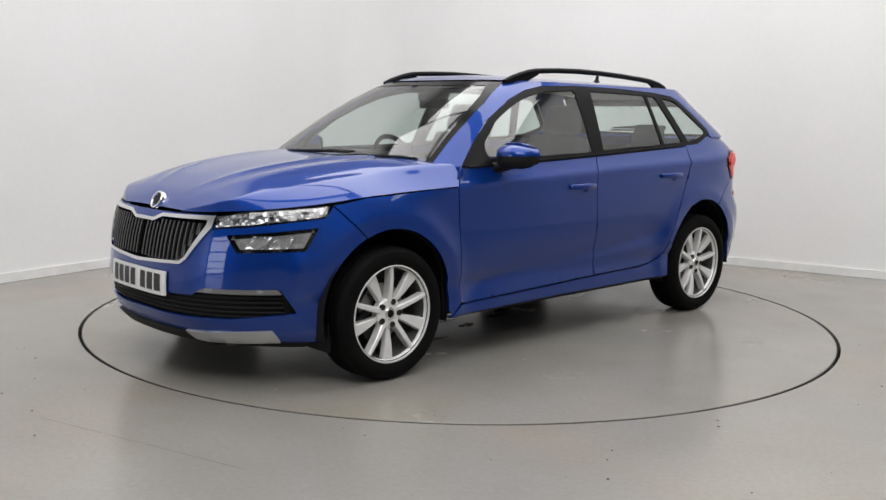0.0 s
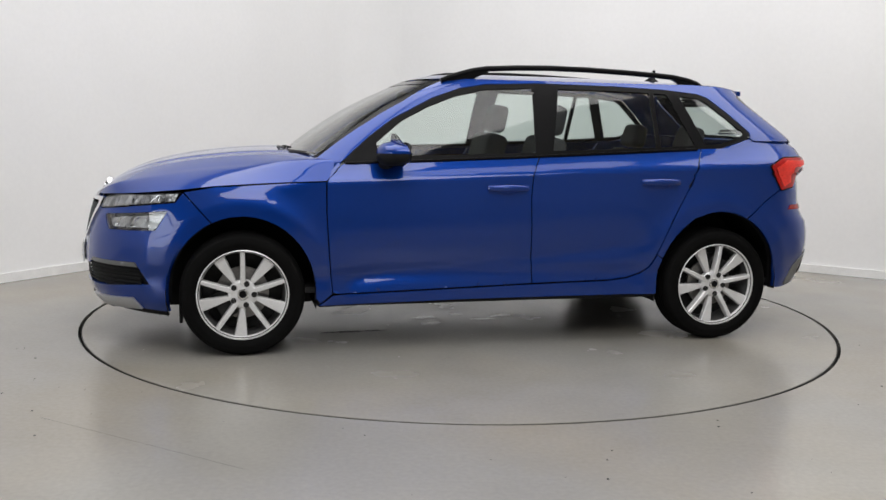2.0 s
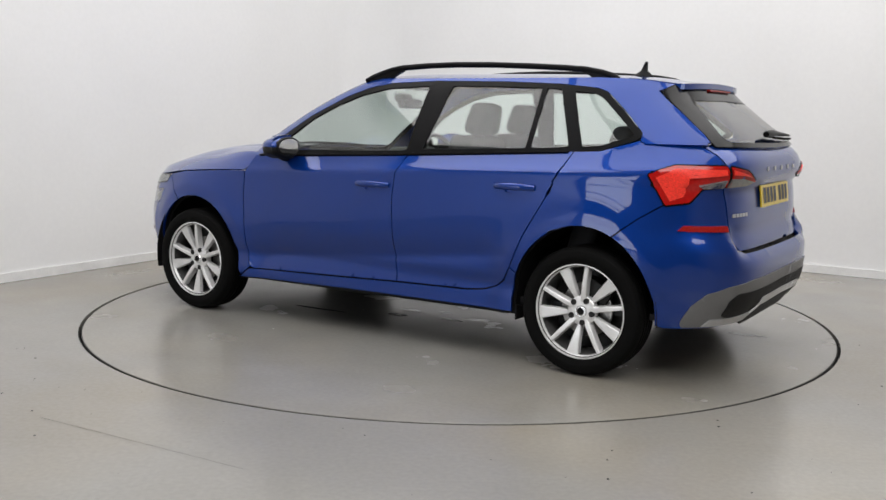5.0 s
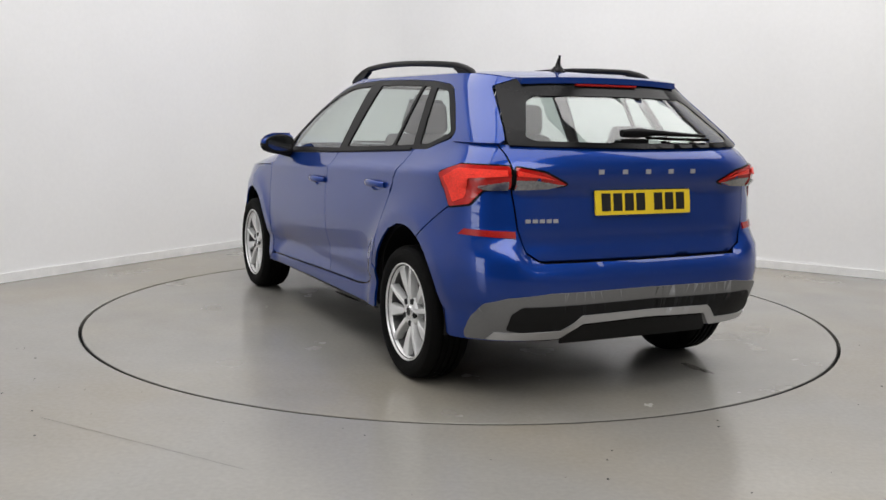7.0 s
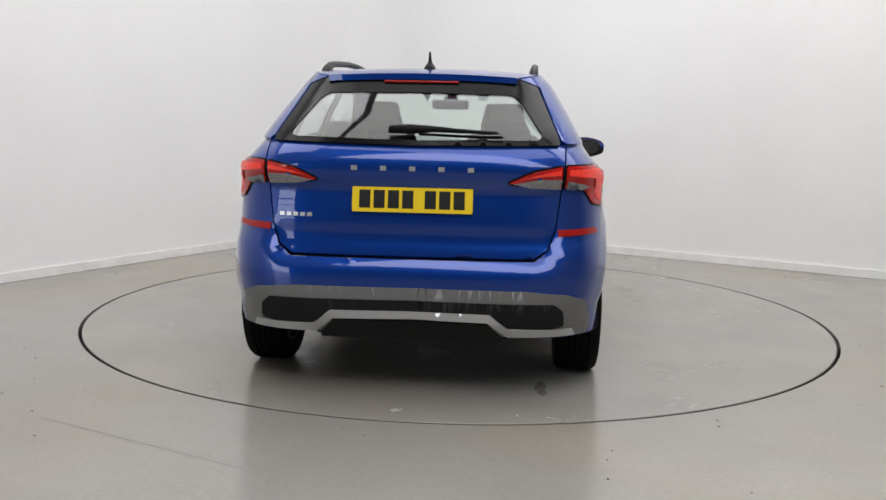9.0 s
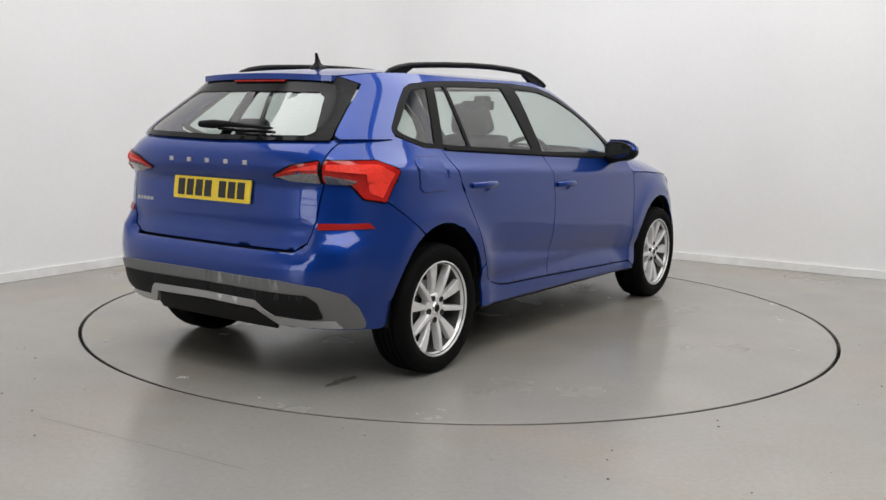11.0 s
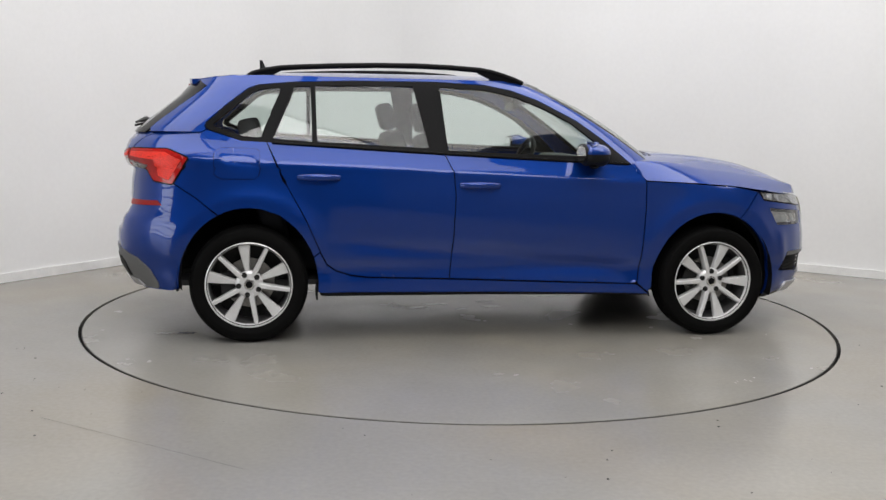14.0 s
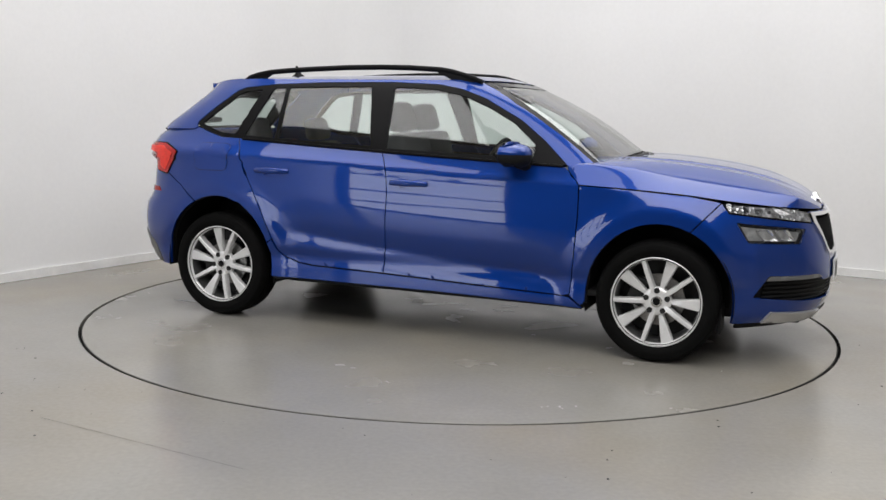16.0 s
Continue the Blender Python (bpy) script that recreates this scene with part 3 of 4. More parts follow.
def build_car():
    car = empty("car", "metallic blue five-door crossover car with black roof rails on a turntable", "car")
    P = PAINT
    # dark inner shell behind the shut lines
    shell = (Y((0, 0.26)) + X((1.69, 0.24)) + X(*arch(**FA, a0=-8, a1=188)) + X((0.9, 0.27), (-0.9, 0.28)) + X(*arch(**RA, a0=-8, a1=188))
             + X((-1.72, 0.30)) + R((0, 0.36), (0, 1.06)) + X((-1.6, 1.06), (-1.0, 1.03), (0.7, 0.97), (0.9, 0.86), (1.6, 0.81)) + Y((0, 0.77)))
    grille_hole = Y((0, 0.737), (0.09, 0.737), (0.155, 0.761), (0.446, 0.766), (0.443, 0.737), (0.364, 0.600), (0.336, 0.580), (0, 0.563))
    for m in (False, True):
        panel("inner_shell", shell, LOWER, BLACK_PLASTIC, car, offset=-0.045, thick=0, gap=0, mirror=m, cell=0.1)
    # sides
    pair("front_fender", X((1.615, 0.838), (1.456, 0.866), (1.121, 0.888), (0.8995, 0.897), (0.9005, 0.745), (0.8882, 0.525), (0.867, 0.312), (0.93, 0.262))
         + X(*arch(**FA, a0=184, a1=66)), LOWER, P, car, cell=0.022)
    front_door = X((0.897, 0.897), (0.865, 0.933), (0.82, 0.985), (0.78, 1.0), (-0.262, 1.038), (-0.235, 0.985), (-0.212, 0.93), (-0.201, 0.814), (-0.209, 0.572), (-0.226, 0.345), (0.343, 0.325), (0.83, 0.308), (0.866, 0.318), (0.886, 0.525), (0.898, 0.745))
    rear_door = X((-0.264, 1.038), (-0.70, 1.060), (-1.226, 1.086), (-1.147, 0.904), (-1.015, 0.666), (-0.942, 0.50), (-0.905, 0.43), (-0.86, 0.395), (-0.78, 0.368), (-0.68, 0.356), (-0.228, 0.345), (-0.211, 0.572), (-0.203, 0.814), (-0.214, 0.93), (-0.237, 0.985))
    cups = [X((x0 - 0.045, z + 0.014), (x1 + 0.045, z + 0.016), (x1 + 0.05, z - 0.022), (x1 + 0.09, z - 0.034), (x0 - 0.09, z - 0.036), (x0 - 0.05, z - 0.024)) for x0, x1, z in HANDLES]
    doors = [pair("front_door", front_door, LOWER, P, car, cell=0.02, holes=[cups[0]]), pair("rear_door", rear_door, LOWER, P, car, cell=0.02, holes=[cups[1]])]
    for door, cup in zip(doors, cups):
        for m in (False, True):
            panel("handle_cup", cup, LOWER, P, door[m], offset=-0.013, thick=0, gap=-0.012, mirror=m)
    sill = X((0.866, 0.3045), (0.343, 0.3205), (-0.226, 0.3405), (-0.68, 0.3515), (-0.78, 0.3635), (-0.86, 0.391), (-0.908, 0.427), (-0.946, 0.498)) + X(*arch(**RA, a0=21.6, a1=-6, n=3)) + X((-0.93, 0.272), (0.1, 0.266), (0.94, 0.25))
    pair("sill", sill, LOWER, P, car, cell=0.025, offset=0.003)
    pair("sill_cladding", X((0.95, 0.246), (0.1, 0.262), (-0.95, 0.268), (-0.93, 0.250), (0.93, 0.232)), LOWER, BLACK_PLASTIC, car, offset=-0.012, label="black plastic sill cladding")
    quarter = (X((-1.228, 1.086), (-1.149, 0.904), (-1.017, 0.666), (-0.944, 0.50)) + X(*arch(**RA, a0=22, a1=115)) + X((-1.60, 0.79), (-1.712, 0.862), (-1.78, 0.95)) + R((0.646, 1.0), (0.654, 1.06), (0.658, 1.1335))
               + X((-1.575, 1.1335), (-1.545, 1.147), (-1.36, 1.092)))
    pair("quarter_panel", quarter, LOWER, P, car, cell=0.022, gap=0.0016)
    # rear bumper
    bumper = R((0, 0.633), (0.53, 0.634), (0.588, 0.676), (0.619, 0.77), (0.641, 0.945)) + X((-1.7805, 0.946), (-1.7135, 0.860), (-1.60, 0.7885)) + X(*arch(**RA, a0=115.4, a1=183)) + X((-1.73, 0.285)) + R((0.6, 0.285), (0, 0.30))
    panel("rear_bumper", both(bumper), LOWER, P, car, rear=True, cell=0.035)
    panel("rear_skid_band", both(R((0, 0.515), (0.5, 0.512), (0.68, 0.492), (0.755, 0.462)) + X((-1.845, 0.40), (-1.80, 0.318), (-1.80, 0.292)) + R((0.45, 0.296), (0, 0.30))), LOWER, GREY_PLASTIC, car, rear=True, offset=0.006, round_r=0.02, label="matt grey plastic lower bumper band")
    panel("rear_skid_inset", both(R((0, 0.462), (0.62, 0.455), (0.66, 0.42), (0.665, 0.35), (0.6, 0.335), (0.44, 0.335), (0.37, 0.385), (0, 0.392))), LOWER, BLACK_PLASTIC, car, rear=True, offset=0.010, round_r=0.015, label="black plastic bumper inset")
    panel("rear_skid_trim", both(R((0, 0.415), (0.345, 0.410), (0.425, 0.345), (0.70, 0.338), (0.715, 0.30), (0.42, 0.300), (0.335, 0.372), (0, 0.380))), LOWER, SILVER, car, rear=True, offset=0.014, label="silver painted skid trim")
    panel("rear_valance", both(R((0, 0.372), (0.335, 0.365), (0.40, 0.30), (0.40, 0.27), (0, 0.27))), LOWER, BLACK_PLASTIC, car, rear=True, offset=0.009)
    pair("rear_reflector", X((-1.80, 0.772)) + R((0.625, 0.768), (0.628, 0.735)) + X((-1.775, 0.743)), LOWER, RED_DARK, car, offset=0.005, label="dark red bumper reflector")
    # tailgate
    gate = panel("tailgate", both(R((0, 1.125), (0.655, 1.13), (0.65, 1.05), (0.638, 0.945), (0.616, 0.77), (0.585, 0.68), (0.527, 0.640), (0, 0.639))), LOWER, P, car, rear=True, cell=0.03)
    # tail lamps
    outer = X((-1.635, 0.998), (-1.745, 1.040)) + R((0.655, 1.040), (0.650, 0.946)) + X((-1.858, 0.936), (-1.818, 0.874), (-1.718, 0.857))
    inner_lamp = R((0.638, 1.038), (0.52, 1.018), (0.41, 0.968), (0.50, 0.952), (0.635, 0.946))
    for m in (False, True):
        lamp = panel("tail_lamp", outer, LOWER, RED_LENS, car, offset=0.008, round_r=0.01, mirror=m, label="red tail lamp")
        panel("lamp_border", outer, LOWER, BLACK_GLOSS, lamp, offset=0.0035, gap=-0.006, round_r=0.01, mirror=m)
        panel("clear_band", X((-1.848, 0.957)) + R((0.660, 0.982), (0.654, 0.949)) + X((-1.858, 0.939)), LOWER, CLEAR_TAIL, lamp, offset=0.013, mirror=m, label="clear lens band")
        panel("light_guide", X((-1.668, 0.986), (-1.755, 1.024)) + R((0.664, 1.024), (0.664, 0.999)) + X((-1.815, 0.984), (-1.792, 0.898), (-1.736, 0.875)), LOWER, RED_BRIGHT, lamp, offset=0.0105, round_r=0.006, thick=0.003, mirror=m, label="bright red curved light guide")
        inner = panel("inner_tail_lamp", inner_lamp, LOWER, RED_LENS, gate, offset=0.008, round_r=0.01, mirror=m, label="red inner tail lamp")
        panel("lamp_border", inner_lamp, LOWER, BLACK_GLOSS, inner, offset=0.0035, gap=-0.006, round_r=0.01, mirror=m)
        panel("clear_band", R((0.637, 0.988), (0.55, 0.986), (0.425, 0.967), (0.50, 0.955), (0.634, 0.949)), LOWER, CLEAR_TAIL, inner, offset=0.012, mirror=m, label="clear lens band")
        panel("light_guide", R((0.632, 1.024), (0.52, 1.004), (0.47, 0.986), (0.56, 0.996), (0.632, 1.000)), LOWER, RED_BRIGHT, inner, offset=0.0105, thick=0.003, mirror=m, label="bright red light guide")
    # front bumper with its openings
    drl = Y((0.480, 0.783), (0.565, 0.806)) + X((1.632, 0.833), (1.655, 0.789)) + Y((0.60, 0.749), (0.482, 0.735))
    lamp = Y((0.540, 0.707)) + X((1.692, 0.742), (1.755, 0.640)) + Y((0.590, 0.632))
    intake = Y((0, 0.420), (0.41, 0.434), (0.464, 0.47)) + X((1.862, 0.474), (1.79, 0.363)) + Y((0.557, 0.334), (0.333, 0.328), (0, 0.330))
    top = Y((0, 0.788), (0.2, 0.789), (0.472, 0.792), (0.478, 0.731), (0.60, 0.745)) + X((1.655, 0.785), (1.6155, 0.8365))
    fb = top + X(*arch(**FA, a0=65.8, a1=-14)) + X((1.70, 0.218)) + Y((0.6, 0.228), (0.3, 0.235), (0, 0.238))
    panel("front_bumper", both(fb), LOWER, P, car, cell=0.028, holes=[both(grille_hole), both(intake), lamp, [(a, v, z, -1) for a, v, z in lamp]], hole_r=0.008)
    panel("grille_backing", both(grille_hole), LOWER, BLACK_GLOSS, car, offset=-0.035, thick=0, gap=-0.02)
    panel("lower_intake", both(intake), LOWER, BLACK_PLASTIC, car, offset=-0.03, thick=0, gap=-0.02, label="black mesh lower intake")
    ring_out = Y((0, 0.752), (0.085, 0.752), (0.15, 0.776), (0.44, 0.784), (0.474, 0.785), (0.474, 0.735), (0.375, 0.590), (0.342, 0.566), (0, 0.548))
    panel("grille_frame", both(ring_out), LOWER, CHROME, car, cell=0.03, offset=0.010, thick=0.03, gap=0, holes=[both(grille_hole)], hole_r=0.01, label="chrome grille frame")
    for i in range(-13, 14):
        y = i * 0.031
        if i == 0:
            continue
        zt = 0.752 if abs(y) > 0.13 else 0.735
        zb = 0.578 if abs(y) < 0.33 else 0.578 + (abs(y) - 0.33) * 1.7
        if zt - zb < 0.03:
            continue
        bm = bmesh.new()
        rows = []
        for k in range(7):
            z = zb + (zt - zb) * k / 6
            p = LOWER.at(LOWER.s_of("y", abs(y), z), z)
            rows.append([bm.verts.new((p.x + dx, y + dy, z)) for dx, dy in ((-0.034, -0.004), (-0.008, -0.0085), (0.002, -0.005), (0.002, 0.005), (-0.008, 0.0085), (-0.034, 0.004))])
        for a, b in zip(rows, rows[1:]):
            for k in range(5):
                bm.faces.new((a[k], a[k + 1], b[k + 1], b[k]))
        part("grille_slat", bm, SLAT, car, smooth=50)
    for k in range(5):
        z = 0.345 + 0.021 * k
        pts = [LOWER.at(s, z) - LOWER.normal(s, z) * 0.014 for s in np.linspace(-0.85, 0.85, 25)]
        part("intake_slat", tube_bm(pts, 0.005, 6), BLACK_PLASTIC, car, smooth=60)
    pair("intake_blade", Y((0.42, 0.448), (0.468, 0.472)) + X((1.866, 0.474), (1.850, 0.448)), LOWER, GREY_PLASTIC, car, offset=0.002, label="dark grey blade above the side intake")
    for m in (False, True):
        day = panel("daytime_lamp", drl, LOWER, LENS, car, offset=0.004, gap=0, mirror=m, label="slim clear daytime lamp", thick=0.01)
        panel("reflector", drl, LOWER, CRYSTAL, day, offset=-0.001, gap=0.004, mirror=m, thick=0)
        panel("lamp_bezel", drl, LOWER, BLACK_GLOSS, day, offset=-0.003, gap=-0.004, mirror=m, thick=0)
        head = panel("headlamp", lamp, LOWER, LENS, car, offset=-0.002, gap=0.001, mirror=m, label="clear main headlamp lens", thick=0.01)
        panel("bowl", lamp, LOWER, BLACK_GLOSS, head, offset=-0.05, gap=-0.03, mirror=m, thick=0)
        panel("satin_bowl", lamp, LOWER, LAMP_BOWL, head, offset=-0.022, gap=0.016, mirror=m, thick=0.02, round_r=0.01)
        for u0 in (0.05, 0.155):
            def spot(u, v, u0=u0):
                s = LOWER.s_of("y", 0.585, 0.68) + u0 - 0.015 + 0.085 * u + 0.03 * v
                z = 0.652 + 0.055 * v
                return LOWER.at(s, z) - LOWER.normal(s, z) * (0.012 + 0.03 * math.sin(math.pi * v) * math.sin(math.pi * u))
            part("reflector", mirrored(grid_bm(spot, 8, 6), m), REFLECTOR, head, smooth=60)
    pair("front_skid_corner", Y((0.33, 0.266)) + X((1.875, 0.288), (1.825, 0.228)) + Y((0.42, 0.218), (0.36, 0.225)), LOWER, SILVER, car, offset=0.012, label="silver front skid corner")
    panel("front_lip", both(Y((0, 0.262), (0.32, 0.262), (0.45, 0.215), (0, 0.212))), LOWER, BLACK_PLASTIC, car, offset=0.008, thick=0.03)
    panel("front_valance", both(Y((0, 0.236), (0.5, 0.23)) + X((1.72, 0.214), (1.70, 0.175)) + Y((0.5, 0.19), (0, 0.20))), LOWER, BLACK_PLASTIC, car, offset=-0.01)

    # bonnet
    ridge_y = curve([0.80, 0.912, 1.38, 1.82, 1.976, 2.09], [0.765, 0.74, 0.625, 0.55, 0.505, 0.45])
    ridge_k = curve([0.80, 0.912, 1.38, 1.82, 1.976, 2.09], [0.80, 0.79, 0.60, 0.60, 0.66, 0.70])
    crease_y = curve([0.80, 1.29, 1.56, 1.84, 2.0, 2.09], [0.385, 0.345, 0.305, 0.235, 0.145, 0.09])

    def bonnet(u, v):
        r = abs(2 * v - 1)
        rear = 0.81 + 0.088 * min(1.0, max(0.0, (r - 0.74) / 0.26))     # the flank ends at the door
        x = 2.083 - (2.083 - rear) * u ** 1.6
        zl, zm = bonnet_edge(x), bonnet_mid(x)
        ye = LOWER.at(LOWER.s_of("x", x, zl), zl).y
        yo = min(ridge_y(x), 0.93 * ye)
        yi = min(crease_y(x), 0.55 * yo)
        zo = zl + (zm - zl) * ridge_k(x)
        fade = min(1.0, max(0.0, (2.04 - x) * 4))
        # four strips across: crown, hollow between the creases, fall to the ridge, flank
        if r < 0.36:
            t = r / 0.36
            y, z = yi * t, zm + fade * (0.007 * t ** 6 - 0.003 * t * t)
        elif r < 0.74:
            t = (r - 0.36) / 0.38
            y, z = yi + (yo - yi) * t, zm + fade * (0.004 * (1 - t) - 0.010 * math.sin(math.pi * min(1, t * 2.2)) * (1 - t)) + (zo - zm) * t ** 1.7
        else:
            t = (r - 0.74) / 0.26
            y, z = yo + (ye - yo) * t ** 0.9, zo + (zl - zo) * t ** 1.12
        back = max(0.0, 1 - (x - 0.81) / 0.5)         # the rear edge bows forward in the middle
        return Vector((x + back * 0.24 * (1 - min(1.0, y / 0.80) ** 2), (1 if v > 0.5 else -1) * y, z + 0.003))
    part("bonnet", grid_bm(bonnet, 48, 100), P, car, "blue bonnet with two pressed creases", smooth=60)

    pair("pillar_foot", X((0.882, 0.917), (0.866, 0.936), (0.822, 0.987), (0.838, 0.996), (0.872, 0.955), (0.892, 0.920)), LOWER, P, car, gap=0.0, offset=-0.008, thick=0)
    # greenhouse
    dlo = X((0.815, 0.998), (0.674, 1.121), (0.528, 1.226), (0.30, 1.342), (0.15, 1.394), (0.0, 1.421), (-0.3, 1.433), (-0.75, 1.428), (-1.07, 1.415), (-1.27, 1.395), (-1.325, 1.375), (-1.44, 1.285), (-1.548, 1.185), (-1.552, 1.165), (-1.53, 1.148), (-1.36, 1.094), (-1.23, 1.080), (-0.7, 1.053), (-0.25, 1.031), (0.4, 1.006))
    g_front = X((0.68, 1.030), (0.62, 1.11), (0.49, 1.215), (0.34, 1.293), (0.18, 1.355), (0.0, 1.393), (-0.268, 1.407), (-0.240, 1.055), (0.2, 1.040))
    g_rear = X((-0.42, 1.406), (-0.75, 1.402), (-0.965, 1.396), (-0.958, 1.092), (-0.345, 1.066))
    g_vent = X((-0.992, 1.395), (-1.075, 1.390), (-1.195, 1.105), (-0.985, 1.094))
    g_quarter = X((-1.150, 1.382), (-1.27, 1.370), (-1.31, 1.350), (-1.515, 1.178), (-1.50, 1.163), (-1.36, 1.118), (-1.262, 1.110))
    upper = (X((0.848, 0.968), (0.815, 1.0), (0.674, 1.123), (0.528, 1.228), (0.30, 1.344), (0.15, 1.396), (0.0, 1.423), (-0.3, 1.435), (-0.75, 1.430), (-1.07, 1.417), (-1.27, 1.397), (-1.33, 1.376), (-1.445, 1.285), (-1.553, 1.185), (-1.557, 1.163), (-1.550, 1.150), (-1.575, 1.1345))
             + R((0.658, 1.1345), (0.635, 1.15), (0.585, 1.27), (0.54, 1.385)) + X((-1.60, 1.419), (-1.5, 1.434), (-1.4, 1.444), (-1.25, 1.449), (-0.5, 1.449), (0.1, 1.449)) + Y((0.495, 1.449), (0.532, 1.40), (0.59, 1.316), (0.64, 1.20), (0.70, 1.015), (0.708, 0.985)))
    pair("side_frame", upper, UPPER, P, car, cell=0.04, gap=0.0)
    pair("window_surround", dlo, UPPER, BLACK_TRIM, car, cell=0.04, gap=0.0, holes=[g_front, g_rear, g_vent, g_quarter], hole_r=0.012, label="black window surround", offset=-0.001)
    for nm, g in (("front_door_window", g_front), ("rear_door_window", g_rear), ("vent_window", g_vent), ("quarter_window", g_quarter)):
        for ob in pair(nm, g, UPPER, GLASS, car, cell=0.06, gap=-0.004, offset=-0.006, thick=0, round_r=0.01, label="green-tinted side window"):
            ob.visible_shadow = False
    screen = both(Y((0, 1.446), (0.496, 1.443), (0.533, 1.395), (0.59, 1.314), (0.64, 1.198), (0.702, 1.0), (0.712, 0.955), (0, 0.955)))
    s_hole = both(Y((0, 1.422), (0.465, 1.420), (0.515, 1.375), (0.565, 1.30), (0.618, 1.19), (0.668, 1.035), (0.655, 1.01), (0, 1.0)))
    panel("windscreen_band", screen, UPPER, BLACK_GLOSS, car, cell=0.05, offset=-0.004, holes=[s_hole], label="black printed windscreen edge")
    panel("windscreen", s_hole, UPPER, GLASS, car, gap=-0.006, offset=-0.006, thick=0, label="clear windscreen").visible_shadow = False
    back = both(R((0, 1.425), (0.505, 1.42), (0.53, 1.39), (0.58, 1.27), (0.63, 1.15), (0.63, 1.128), (0, 1.118)))
    b_hole = both(R((0, 1.350), (0.41, 1.345), (0.45, 1.325), (0.555, 1.168), (0.53, 1.150), (0, 1.142)))
    panel("rear_window_band", back, UPPER, BLACK_GLOSS, gate, cell=0.05, offset=-0.003, holes=[b_hole], rear=True, label="black printed rear window edge")
    panel("rear_window", b_hole, UPPER, GLASS, gate, gap=-0.006, offset=-0.006, thick=0, rear=True, label="tinted rear window").visible_shadow = False

    # roof
    crown = curve([-1.64, -1.5, -1.2, -0.6, -0.1, 0.2, 0.32], [0.0, 0.012, 0.029, 0.040, 0.042, 0.031, 0.0])
    roof_edge = curve([-1.70, -1.6, -1.5, -1.4, -1.25, 0.4], [1.404, 1.419, 1.434, 1.444, 1.449, 1.449])
    xa, xb = screen_front(1.449) - 0.001, screen_rear(1.449) + 0.001

    def roof(u, v):
        x = xa - (xa - xb) * (0.5 - 0.5 * math.cos(math.pi * u))
        ze = roof_edge(x)
        ye = UPPER.at(UPPER.s_of("x", x, ze), ze).y
        r = 2 * v - 1
        return Vector((x, r * ye, ze + crown(x) * (1 - abs(r) ** 2.4)))
    part("roof", grid_bm(roof, 36, 24), P, car, smooth=60)
    part("headliner", grid_bm(lambda u, v: roof(0.04 + 0.92 * u, 0.05 + 0.9 * v) - Vector((0, 0, 0.03)), 16, 10), HEADLINER, car, "light grey headliner", smooth=60)

    def spoiler(u, v):
        r = 2 * v - 1
        x = -1.40 - u * (0.245 + 0.035 * (1 - r ** 4))
        xs = max(x, xb + 0.04)
        ze = roof_edge(xs)
        ye = UPPER.at(UPPER.s_of("x", xs, ze), ze).y
        return Vector((x, r * ye * (1 - 0.03 * u), ze + 0.0025 + crown(xs) * (1 - abs(r) ** 2.4) + 0.004 * u + 0.010 * (1 - r * r) * u + 0.06 * (x - xs)))
    bm = grid_bm(spoiler, 14, 24)
    low = bmesh.ops.extrude_face_region(bm, geom=bm.faces[:])["geom"]
    for v in low:
        if isinstance(v, bmesh.types.BMVert):
            v.co.z -= 0.004 + 0.024 * min(1, max(0, (-1.46 - v.co.x) / 0.14))
    bmesh.ops.recalc_face_normals(bm, faces=bm.faces)
    part("roof_spoiler", bm, P, gate, "blue roof spoiler over the rear window", smooth=50)
    part("high_brake_light", box_bm(-1.690, -1.660, -0.17, 0.17, 1.392, 1.402, 0.004), RED_DARK, gate, "slim red high brake light")
    build_details(car, gate, doors)
    return car


def wheel_bm_spoke(r0, r1, w0, w1, h0, h1, depth, shift=0.0):
    """One spoke along +x, face towards +y, slightly crowned, with chamfered flanks."""
    bm = bmesh.new()
    rows = []
    n = 6
    for i in range(n + 1):
        t = i / n
        r, w, h = r0 + (r1 - r0) * t, w0 + (w1 - w0) * t, h0 + (h1 - h0) * t + 0.006 * math.sin(math.pi * t)
        c = shift * t
        rows.append([bm.verts.new((r, y, c + k)) for y, k in ((h - depth, -w / 2 - 0.003), (h - 0.004, -w / 2), (h, -w / 2 + 0.004), (h, w / 2 - 0.004), (h - 0.004, w / 2), (h - depth, w / 2 + 0.003))])
    for a, b in zip(rows, rows[1:]):
        for k in range(5):
            bm.faces.new((a[k], a[k + 1], b[k + 1], b[k]))
    bmesh.ops.recalc_face_normals(bm, faces=bm.faces)
    return bm


def spin(bm, degrees):
    bmesh.ops.rotate(bm, verts=bm.verts, cent=(0, 0, 0), matrix=Matrix.Rotation(radians(degrees), 3, "Y"))
    return bm


